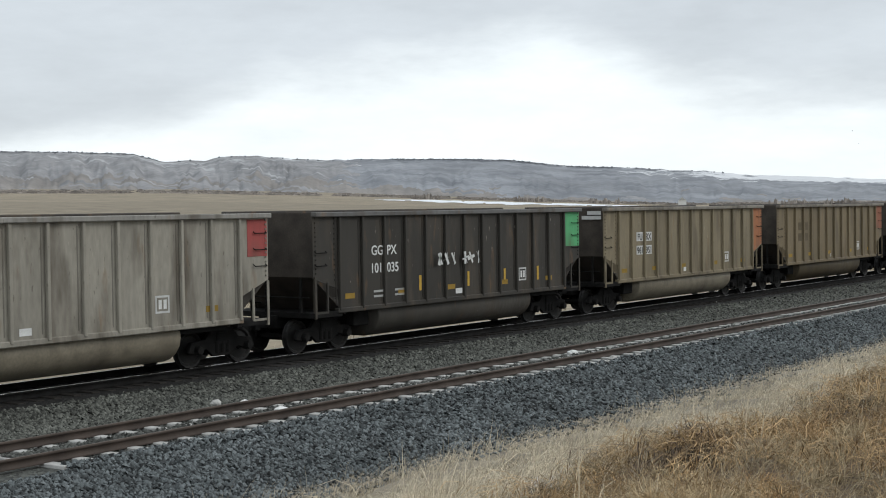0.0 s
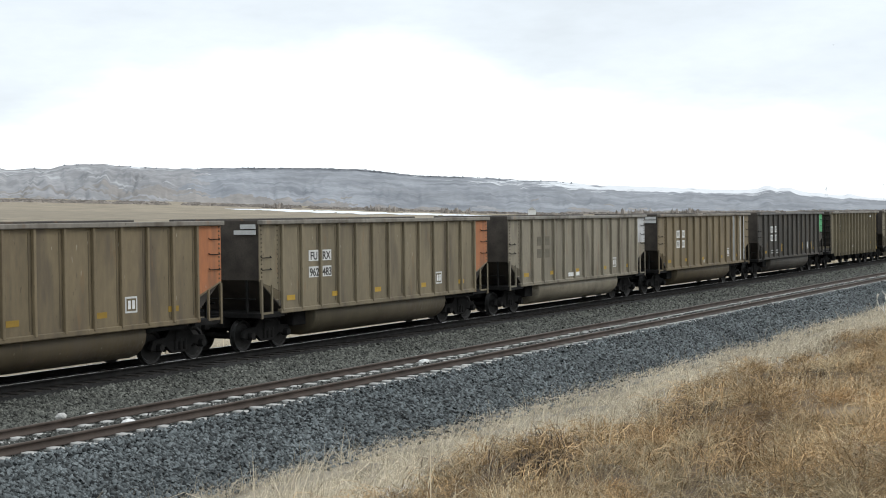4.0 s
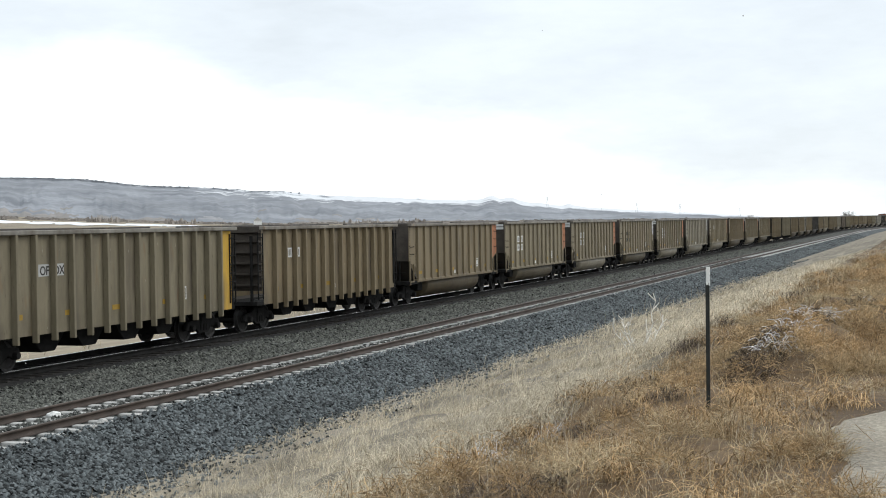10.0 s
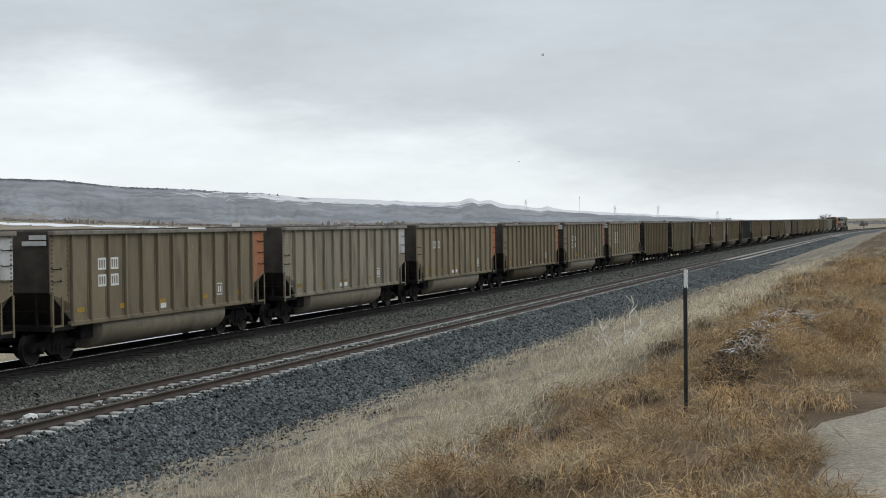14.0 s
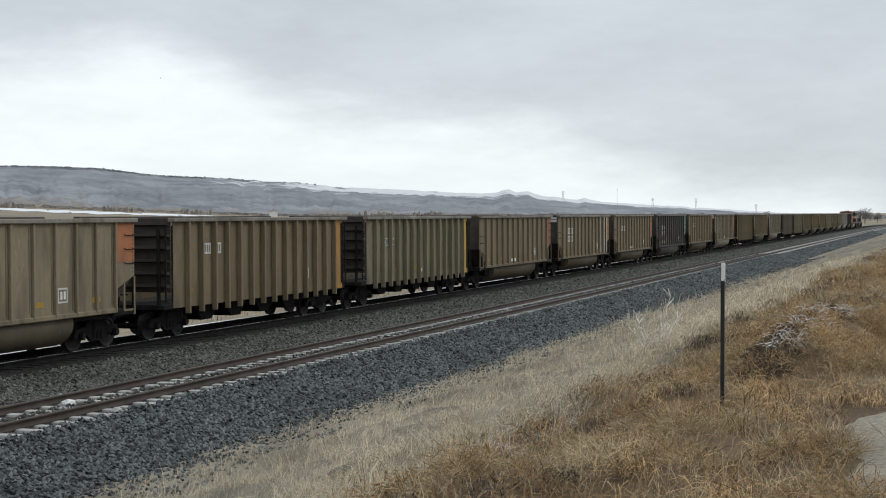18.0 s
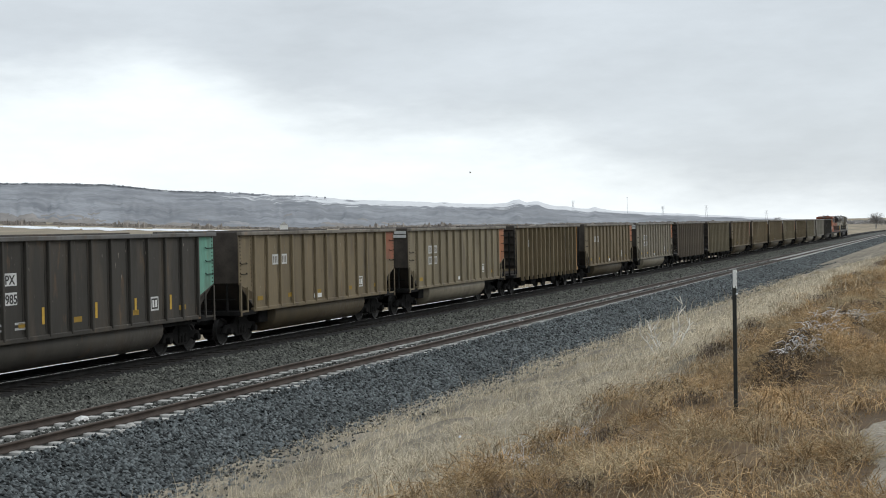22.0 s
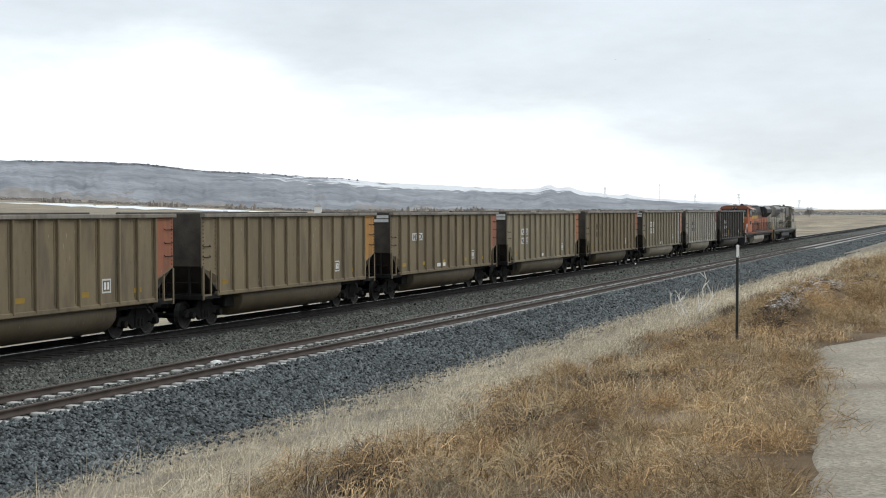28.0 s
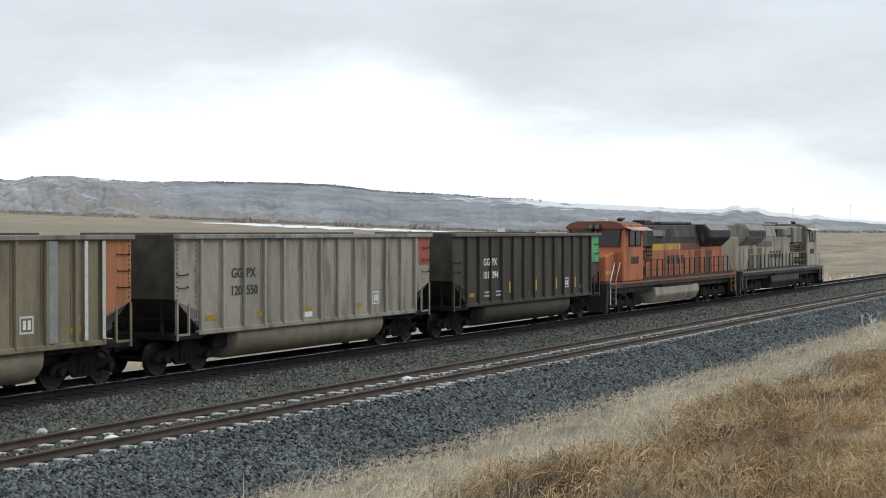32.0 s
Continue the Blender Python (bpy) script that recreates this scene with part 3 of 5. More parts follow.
def truck_frame_mesh():
    s = Shape()
    for y in (-1.02, 0.90):
        out = [(-1.22, 0.40), (-1.10, 0.66), (-0.62, 0.70), (-0.40, 0.92), (0.40, 0.92), (0.62, 0.70), (1.10, 0.66), (1.22, 0.40), (0.98, 0.36), (0.58, 0.46), (0.32, 0.26), (-0.32, 0.26), (-0.58, 0.46), (-0.98, 0.36)]
        s.prism(out, y, y + 0.12)
        for x in (-0.2, 0, 0.2):
            s.lathe([(0.075, 0), (0.075, 0.30)], (x, y + 0.02, 0.34), 8, "z")
    s.box(-0.22, 0.22, -1.05, 1.05, 0.55, 0.85)
    s.lathe([(0.25, 0), (0.25, 0.2)], (0, 0, 0.85), 12, "z")
    for x in (-0.90, 0.90):
        s.rod((x, -0.95, 0.458), (x, 0.95, 0.458), 0.075, 8)
        s.box(x * 0.45 - 0.05, x * 0.45 + 0.05, -0.85, 0.85, 0.30, 0.42)
    return s.mesh("truck", 0.015)


TRUCK = truck_frame_mesh()


def add_truck(parent, x):
    t = part("truck", TRUCK, GRIME, parent, "dark greasy two-axle truck", at=(x, 0, 0))
    for wx in (-0.90, 0.90):
        for y, turn in ((-0.72, 0), (0.72, 180)):
            w = part("wheel", WHEEL, TREAD, t, "steel wheel", at=(wx, y, 0.458))
            w.rotation_euler[2] = radians(turn)
        part("bearing_cap", CAP, GRIME, t, at=(wx, -1.04, 0.458))
    return t


def ladder_mesh(x0, x1, z0, z1, n):
    s = Shape()
    for x in (x0, x1):
        s.box(x - 0.02, x + 0.02, -HALF_W - 0.07, -HALF_W - 0.03, z0, z1)
    for i in range(n):
        z = z0 + (i + 0.5) * (z1 - z0) / n
        s.rod((x0, -HALF_W - 0.06, z), (x1, -HALF_W - 0.06, z), 0.016, 6)
    return s.mesh("ladder")


def grab_mesh():
    s = Shape()
    s.rod((0.03, -HALF_W - 0.06, 0), (0.48, -HALF_W - 0.06, 0), 0.014, 5)
    for x in (0.03, 0.48):
        s.rod((x, -HALF_W - 0.06, 0), (x, -HALF_W + 0.01, 0.05), 0.014, 5)
    return s.mesh("grab_iron")


GRAB = grab_mesh()


def coupler_mesh():
    s = Shape()
    s.box(0, 0.62, -0.09, 0.09, 0.74, 0.94)
    s.prism([(0.55, -0.16), (0.78, -0.20), (0.90, -0.12), (0.86, 0.02), (0.76, 0.05), (0.76, 0.17), (0.55, 0.17)], 0.68, 1.0, "z")
    return s.mesh("coupler", 0.015)


COUPLER = coupler_mesh()


def tub_car():
    """A bathtub gondola: ribbed sides, cut-away corners over the trucks, a long belly between them."""
    car = new("coal_gondola")
    side = [(-7.2, 2.06), (-6.15, 1.74), (-6.1, 1.2), (6.1, 1.2), (6.15, 1.74), (7.2, 2.14), (7.2, TOP), (-7.2, TOP)]
    sheet = Shape().prism(side, -HALF_W, -HALF_W + 0.03).mesh("side_sheet")
    part("side_sheet", sheet, PAINT, car)
    o = part("side_sheet", sheet, PAINT, car, at=(0, 0, 0))
    o.rotation_euler[2] = math.pi
    rib = Shape().prism([(-0.055, 0), (-0.042, -0.085), (0.042, -0.085), (0.055, 0)], 1.16, TOP - 0.1, "z").mesh("rib", 0.012)
    xs = [-6.1 + i * 12.2 / 12 for i in range(13)]
    for x in xs:
        part("rib", rib, PAINT, car, at=(x, -HALF_W - 0.001, 0))
    s = Shape()
    for x in xs:
        s.box(x - 0.06, x + 0.06, HALF_W, HALF_W + 0.07, 1.16, TOP - 0.1)
    part("far_side_ribs", s, PAINT, car)
    chord = Shape().box(-7.22, 7.22, -HALF_W - 0.14, -HALF_W + 0.05, TOP - 0.11, TOP + 0.02).mesh("top_chord", 0.02)
    part("top_chord", chord, PAINT, car, "pale scuffed top rail")
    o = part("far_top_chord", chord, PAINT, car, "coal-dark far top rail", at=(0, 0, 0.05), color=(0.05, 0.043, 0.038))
    o.rotation_euler[2] = math.pi
    rv = Shape()
    for x, z0, z1 in ((-7.1, 2.2, TOP - 0.15), (-6.3, 2.0, TOP - 0.15), (7.1, 2.25, TOP - 0.15)):
        for i in range(13):
            z = z0 + (z1 - z0) * i / 12
            rv.box(x - 0.022, x + 0.022, -HALF_W - 0.028, -HALF_W + 0.001, z - 0.022, z + 0.022)
    # dark strip left of every rib paints in the rib's shadow line
    for x in xs:
        rv.box(x - 0.16, x - 0.13, -HALF_W - 0.008, -HALF_W + 0.001, 1.3, TOP - 0.2)
    part("rivet_seams", rv, PAINT, car)
    sill = Shape().prism([(-6.2, 1.08), (6.2, 1.08), (6.2, 1.22), (-6.2, 1.22)], -HALF_W - 0.06, -HALF_W + 0.1).mesh("side_sill", 0.02)
    part("side_sill", sill, PAINT, car)
    o = part("side_sill", sill, PAINT, car)
    o.rotation_euler[2] = math.pi
    for sgn in (-1, 1):
        w = Shape().prism([(-HALF_W + 0.03, TOP), (HALF_W - 0.03, TOP), (HALF_W - 0.03, 2.1), (-HALF_W + 0.03, 2.1)], 0, 0.04, "x")
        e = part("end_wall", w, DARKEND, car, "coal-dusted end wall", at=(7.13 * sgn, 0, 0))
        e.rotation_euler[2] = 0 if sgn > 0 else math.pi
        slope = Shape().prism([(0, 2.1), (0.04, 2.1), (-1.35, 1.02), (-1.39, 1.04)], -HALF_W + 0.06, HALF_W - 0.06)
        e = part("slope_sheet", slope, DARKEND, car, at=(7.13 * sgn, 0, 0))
        e.rotation_euler[2] = 0 if sgn > 0 else math.pi
        pl = Shape().box(-1.1, 0.1, -HALF_W - 0.02, HALF_W + 0.02, 1.0, 1.14).box(-0.4, 0.2, -0.3, 0.3, 0.7, 1.05)
        pl.prism([(-2.3, 0.72), (-1.1, 0.80), (-1.1, 1.14), (-3.05, 1.14), (-3.05, 0.62)], -0.55, 0.55)
        pl.box(-3.0, -1.1, -HALF_W + 0.15, -HALF_W + 0.5, 0.95, 1.14)
        for y in (-HALF_W, -HALF_W + 0.5, HALF_W - 0.5):
            pl.box(0.0, 0.07, y - 0.03, y + 0.03, 1.05, 2.1)
        pl.rod((0.05, -HALF_W + 0.2, 1.55), (0.05, HALF_W - 0.2, 1.55), 0.02)
        e = part("end_platform", pl, GRIME, car, "dark end platform and posts", at=(7.1 * sgn, 0, 0))
        e.rotation_euler[2] = 0 if sgn > 0 else math.pi
        post = Shape().box(-0.04, 0.04, -HALF_W - 0.05, -HALF_W + 0.02, 0.98, 2.12).box(-0.56, -0.50, -HALF_W - 0.03, -HALF_W + 0.02, 1.1, 1.95)
        post.box(-0.56, 0.02, -HALF_W - 0.03, -HALF_W, 1.1, 1.16)
        e = part("corner_post", post.mesh("corner_post"), PAINT, car, at=(7.14 * sgn, 0, 0))
        if sgn < 0:
            e.scale = (-1, 1, 1)
        if sgn > 0:
            for z in (2.5, 2.92, 3.34):
                part("grab_iron", GRAB, GRIME, car, at=(6.62, 0, z))
        else:
            for z in (2.4, 2.75):
                part("grab_iron", GRAB, GRIME, car, at=(-7.16, 0, z))
        c = part("coupler", COUPLER, GRIME, car, at=(7.2 * sgn, 0, 0))
        c.rotation_euler[2] = 0 if sgn > 0 else math.pi
        add_truck(car, 6.05 * sgn)
    sec = [(-1.42, 1.12), (-1.45, 0.88), (-1.41, 0.68), (-1.28, 0.49), (-1.08, 0.34), (-0.85, 0.27), (0.85, 0.27), (1.08, 0.34), (1.28, 0.49), (1.41, 0.68), (1.45, 0.88), (1.42, 1.12)]
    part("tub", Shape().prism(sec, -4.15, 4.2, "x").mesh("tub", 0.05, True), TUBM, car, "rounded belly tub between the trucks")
    part("centre_sill", Shape().box(-7.0, 7.0, -0.25, 0.25, 0.72, 1.1), GRIME, car)
    part("brake_box", Shape().box(-5.0, -4.3, -1.2, -0.6, 0.62, 1.08).mesh("brake_box", 0.03), GRIME, car)
    part("floor_sheet", Shape().box(-5.9, 5.9, -HALF_W + 0.05, HALF_W - 0.05, 1.12, 1.18), DARKEND, car)
    return car


END_RIB = Shape().prism([(0, -0.07), (0.2, -0.02), (0.2, 0.05), (0, 0.05)], -HALF_W + 0.04, HALF_W - 0.04).mesh("end_rib")


def rib_car():
    """A straight-sided hopper: closely ribbed sides whose ribs hang below the sheet, hoppers under the floor."""
    car = new("coal_hopper")
    side = [(-6.65, 1.0), (6.9, 1.0), (6.9, TOP), (-6.65, TOP)]
    sheet = Shape().prism(side, -HALF_W, -HALF_W + 0.03).mesh("side_sheet")
    part("side_sheet", sheet, PAINT, car)
    o = part("side_sheet", sheet, PAINT, car)
    o.rotation_euler[2] = math.pi
    rib = Shape().prism([(-0.06, 0), (-0.05, -0.17), (0.05, -0.17), (0.06, 0)], 0.80, TOP - 0.1, "z").mesh("rib", 0.012)
    xs = [-5.85 + i * 11.8 / 13 for i in range(14)]
    for x in xs:
        part("rib", rib, PAINT, car, at=(x, -HALF_W - 0.001, 0))
    s = Shape()
    for x in xs:
        s.box(x - 0.06, x + 0.06, HALF_W, HALF_W + 0.1, 0.8, TOP - 0.1)
    part("far_side_ribs", s, PAINT, car)
    chord = Shape().box(-6.9, 7.1, -HALF_W - 0.18, -HALF_W + 0.05, TOP - 0.11, TOP + 0.02).mesh("top_chord", 0.02)
    part("top_chord", chord, PAINT, car, "pale scuffed top rail")
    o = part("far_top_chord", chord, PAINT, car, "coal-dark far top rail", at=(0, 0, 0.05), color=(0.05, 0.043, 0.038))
    o.rotation_euler[2] = math.pi
    for sgn in (-1, 1):
        w = Shape().prism([(-HALF_W + 0.03, TOP), (HALF_W - 0.03, TOP), (HALF_W - 0.03, 1.5), (-HALF_W + 0.03, 1.5)], 0, 0.04, "x")
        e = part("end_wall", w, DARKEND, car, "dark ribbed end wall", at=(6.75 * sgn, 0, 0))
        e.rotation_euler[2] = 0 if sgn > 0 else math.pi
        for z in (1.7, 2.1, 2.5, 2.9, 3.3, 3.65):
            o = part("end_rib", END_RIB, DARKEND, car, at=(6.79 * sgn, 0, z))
            o.rotation_euler[2] = 0 if sgn > 0 else math.pi
        pl = Shape().box(-1.2, 0.5, -HALF_W + 0.02, HALF_W - 0.02, 0.98, 1.12)
        for y in (-HALF_W + 0.05, -HALF_W + 0.8, HALF_W - 0.3):
            pl.box(0.3, 0.4, y - 0.04, y + 0.04, 1.05, 3.5)
        e = part("end_platform", pl, GRIME, car, "dark end platform and posts", at=(6.7 * sgn, 0, 0))
        e.rotation_euler[2] = 0 if sgn > 0 else math.pi
        part("ladder", ladder_mesh(-0.2, 0.2, 1.2, 3.6, 8), GRIME, car, "steel rungs", at=(6.98 * sgn, 0.02, 0))
        c = part("coupler", COUPLER, GRIME, car, at=(7.2 * sgn, 0, 0))
        c.rotation_euler[2] = 0 if sgn > 0 else math.pi
        add_truck(car, 5.9 * sgn)
    for x in (-3.3, -1.15, 1.15, 3.3):
        h = Shape().prism([(-0.95, 1.02), (0.95, 1.02), (0.35, 0.42), (-0.35, 0.42)], -1.2, 1.2)
        part("hopper_chute", h.mesh("hopper_chute", 0.02), GRIME, car, "dark discharge chute", at=(x, 0.25, 0))
    part("centre_sill", Shape().box(-7.0, 7.0, -0.25, 0.25, 0.72, 1.1), GRIME, car)
    part("floor_sheet", Shape().box(-6.6, 6.6, -HALF_W + 0.05, HALF_W - 0.05, 1.02, 1.08), DARKEND, car)
    return car


def lettering(text, size, color, car, x, z, parent=None):
    cu = bpy.data.curves.new("lettering", "FONT")
    cu.body, cu.size, cu.extrude, cu.offset = text, size, 0.003, 0.006
    tmp = bpy.data.objects.new("tmp", cu)
    scene.collection.objects.link(tmp)
    me = bpy.data.meshes.new_from_object(tmp.evaluated_get(bpy.context.evaluated_depsgraph_get()))
    bpy.data.objects.remove(tmp)
    me.materials.clear()
    ob = part("lettering", me, PLAIN, car, "painted lettering", at=(x, -HALF_W - 0.012, z), color=color)
    ob.rotation_euler[0] = math.pi / 2
    return ob


def plate(name, car, x0, x1, z0, z1, color, label="", out=0.008, mats=None):
    m = PLATES.get((round(x1 - x0, 3), round(z1 - z0, 3)))
    if m is None:
        m = Shape().box(-(x1 - x0) / 2, (x1 - x0) / 2, -0.004, 0.004, -(z1 - z0) / 2, (z1 - z0) / 2).mesh("plate")
        m.materials.append(mats or PLAIN)
        PLATES[(round(x1 - x0, 3), round(z1 - z0, 3))] = m
    return part(name, m, PLAIN, car, label, at=((x0 + x1) / 2, -HALF_W - out, (z0 + z1) / 2), color=color)


PLATES = {}
CUT_PANEL = Shape().prism([(6.13, 1.80), (7.19, 2.19), (7.19, TOP - 0.12), (6.13, TOP - 0.12)], -0.004, 0.004).mesh("end_panel")
CUT_PANEL.materials.append(PAINT)
CARS = []
# kind, body colour, end panel, lettering: 4 = four pale blocks, 2 = two, d = dim dark blocks, t:... = words
ROSTER = [
    ("A", TAN, ORANGE, "4"), ("A", GREY, RED, "d"), ("A", BLACK, GREEN, "t:GG PX/101 035"), ("A", TAN, ORANGE, "t:FU RX/961 951"), ("A", BROWN, RUST, "d"), ("A", GREY, RED, "t:GG PX/120 514"),
    ("A", GREYTAN, BLUE, "t:MB KX/300 950"), ("A", BROWN, ORANGE, "2"), ("A", TAN, ORANGE, "t:FU RX/962 483"), ("A", GREYTAN, PALE, "d"), ("A", BROWN, None, "4s"),
    ("A", BLACK, GREEN, "4"), ("B", OLIVE, YELLOW, "t:OF OX"), ("A", OLIVE, ORANGE, "n"), ("A", OLIVE, RUST, "4"), ("A", TAN, ORANGE, "n"),
    ("A", TAN, ORANGE, "t:FU RX/962 34"), ("B", OLIVE, YELLOW, "t:OF OX"), ("B", BROWN, None, "2"), ("A", BROWN, ORANGE, "n"), ("A", TAN, ORANGE, "4"), ("A", TAN, ORANGE, "4f"),
    ("A", TAN, PALE, "k:MB KX/300 943"), ("A", TAN, ORANGE, "4"), ("A", GREYTAN, PALE, "n"), ("A", TAN, ORANGE, "2"), ("A", BROWN, ORANGE, "n"), ("A", TAN, ORANGE, "t:FU RX/962 45"),
    ("A", TAN, ORANGE, "4"), ("B", BROWN, OCHRE, "2"), ("B", OLIVE, YELLOW, "t:OF OX"), ("A", BROWN, RUST, "n"), ("A", BROWN, OCHRE, "4s"), ("A", BROWN, ORANGE, "2"),
    ("A", BLACK, TEAL, "w:GG PX/100 985"), ("A", BROWN, RUST, "2"), ("A", TAN, ORANGE, "4f"), ("B", BROWN, OCHRE, "2"), ("A", BROWN, ORANGE, "2"), ("A", GREYTAN, ORANGE, "w:FU RX/961 06"),
    ("B", DARKB, YELLOW, "t:OF OX"), ("B", OLIVE, YELLOW, "t:OF OX"), ("A", BROWN, RUST, "n"), ("A", BROWN, OCHRE, "n"), ("A", BROWN, RUST, "t:HE GX"), ("A", TAN, ORANGE, "t:FU RX/962 335"),
    ("A", BROWN, RUST, "d"), ("A", OLIVE, ORANGE, "4s"), ("A", GREY, RED, "t:GG PX/120 550"), ("A", BLACK, GREEN, "t:GG PX/101 094"),
]
NAMES = {TAN: "dusty tan", BROWN: "brown", GREYTAN: "grey-tan", GREY: "pale grey", BLACK: "black", OLIVE: "olive-tan", DARKB: "dark brown"}
ENDS = {ORANGE: "orange", RED: "red", GREEN: "green", TEAL: "pale teal", OCHRE: "ochre", BLUE: "pale blue", YELLOW: "yellow", PALE: "pale grey", RUST: "rust-red"}


def dress(car, kind, body, end, mark, seed):
    rnd = random.Random(seed)
    shade = rnd.uniform(0.84, 0.98)
    col = tuple(c * shade for c in body)
    for o in car.children:
        n = o.name.split(".")[0]
        if n in ("side_sheet", "rib", "far_side_ribs", "side_sill", "corner_post", "rivet_seams"):
            o.color = (*col, 1)
            # rivets and the painted rib shadow lines share one darker tone
            if n == "rivet_seams":
                o.color = (*(c * 0.6 for c in col), 1)
            # ribs mostly paler than the sheet, a painted highlight along their edges
            if n == "rib":
                k = rnd.uniform(0.98, 1.25)
                o.color = (*(c * k for c in col), 1)
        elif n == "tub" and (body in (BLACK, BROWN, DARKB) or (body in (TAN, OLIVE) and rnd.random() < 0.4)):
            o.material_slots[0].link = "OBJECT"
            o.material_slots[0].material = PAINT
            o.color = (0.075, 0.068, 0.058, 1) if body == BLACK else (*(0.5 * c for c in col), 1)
        elif n == "top_chord":
            o.color = (*(0.5 * c + 0.105 for c in col), 1)
    xe = (6.12, 7.2) if kind == "A" else (5.98, 6.9)
    if end and kind == "A" and end not in (PALE, BLUE, GREEN, RED) and rnd.random() < 0.8:
        part("end_panel", CUT_PANEL, PAINT, car, ENDS[end] + " painted end panel", at=(0, -HALF_W - 0.005, 0), color=end)
    elif end:
        if end == RED:
            xe = (6.42, 7.16)
        plate("end_panel", car, *xe, *((2.75, TOP - 0.14) if end == RED else (2.55, TOP - 0.12) if kind == "A" else (1.0, TOP - 0.12)), end, ENDS[end] + " painted end panel", 0.005, PAINT)
    light = body in (GREY, GREYTAN)
    ink = DARKP if light else WHITEP
    base = -4.05
    if mark[1:2] == ":":
        rows = mark[2:].split("/")
        for r, row in enumerate(rows):
            a, b = row.split(" ")
            z = 2.62 - r * 0.5
            wide = 0.31 * 0.62
            ink2 = WHITEP if not light and mark[0] != "k" else DARKP
            boxed = mark[0] == "w" or (mark[0] == "t" and body not in (BLACK, GREY, GREYTAN))
            if boxed:
                tone = tuple((0.85 if kind == "A" else 0.58) * c for c in WHITEP)
                plate("letter_panel", car, base - 0.62, base - 0.1, z - 0.04, z + 0.29, tone, "white lettering panel", 0.006)
                plate("letter_panel", car, base + 0.1, base + 0.62, z - 0.04, z + 0.29, tone, "white lettering panel", 0.006)
                ink2 = DARKP
            h = 0.34 if boxed else 0.38
            lettering(a, h, ink2, car, base - (1.72 if len(a) > 2 else 1.6) * h, z)
            lettering(b, h, ink2, car, base + 0.12, z)
    elif mark[0] in "42d":
        tone = {"4": WHITEP if mark != "4f" else tuple(0.7 * c for c in WHITEP), "2": tuple(0.75 * c for c in WHITEP), "d": tuple(0.62 * c for c in col)}[mark[0]]
        for r in range(1 if mark[0] == "2" else 2):
            z = 2.72 - r * 0.5
            for x in (base - 0.58, base + 0.14):
                plate("letter_panel", car, x, x + 0.46, z - 0.06, z + 0.30, tone, "faded lettering panel", 0.006)
                for i in range(3):
                    plate("letter_bar", car, x + 0.06 + i * 0.13, x + 0.13 + i * 0.13, z, z + 0.24, tuple(0.2 * c + 0.5 * d for c, d in zip(tone, col)), "", 0.010)
    # stencils and reflector patches along the bottom
    fade = rnd.uniform(0.5, 0.9)
    for x in ((-5.85, -3.4, -0.9, 2.1, 4.9) if rnd.random() < 0.6 else (-5.85, 4.9)):
        plate("reflector_patch", car, x, x + 0.42, 1.45, 1.60, tuple(c * fade for c in MARK), "yellow reflector patch", 0.006)
    plate("data_stencil", car, 3.2, 3.66, 1.52, 1.94, tuple(0.8 * c for c in WHITEP), "white consolidated stencil frame", 0.006)
    plate("stencil_field", car, 3.25, 3.61, 1.57, 1.89, tuple(0.8 * c for c in col), "", 0.010)
    plate("stencil_bar", car, 3.30, 3.40, 1.62, 1.84, WHITEP, "", 0.014)
    plate("stencil_bar", car, 3.46, 3.56, 1.62, 1.84, WHITEP, "", 0.014)
    plate("small_placard", car, -0.72 + rnd.uniform(-1, 1), -0.45, 1.30, 1.46, WHITEP, "small white placard", 0.008) if rnd.random() < 0.6 else None
    if kind == "A" and mark[0] in "4tw" and body not in (BLACK, GREY):
        for y1, z in ((-0.95, 3.60), (-0.72, 3.43)):
            part("end_board", Shape().box(-0.02, 0.0, -1.5, y1, z, z + 0.13), PLAIN, car, "pale end board", at=(-7.24, 0, 0), color=tuple(0.75 * c for c in WHITEP))
    if body == BLACK:
        for x in (-2.35, 0.2, 2.3, 4.35):
            plate("yellow_mark", car, x, x + 0.11, 1.5, 1.95, tuple(1.1 * c for c in MARK), "upright yellow reflector", 0.006)
        for x in (-4.55, -3.55):
            for z in (1.42, 1.56):
                plate("data_line", car, x, x + 0.55, z, z + 0.06, tuple(0.6 * c for c in WHITEP), "", 0.006)
        if seed == 102:
            r2 = random.Random(9)
            for gx in (-1.45, -1.1, -0.72, -0.1, 0.25, 0.62):
                for _ in range(3):
                    o = plate("chalk_stroke", car, gx + r2.uniform(-0.06, 0.06), gx + 0.04 + r2.uniform(-0.02, 0.04), 2.2, 2.58, WHITEP, "", 0.125)
                    o.rotation_euler[1] = r2.choice((-0.5, 0.0, 0.35, 1.3))
    if mark == "4s":
        for x, w, k in ((5.35, 0.12, 0.8), (6.0, 0.12, 0.7), (4.1, 0.3, 0.35)):
            plate("white_streak", car, x, x + w, 1.25, 3.7, tuple(k * c for c in WHITEP), "streak of pale paint", 0.09)


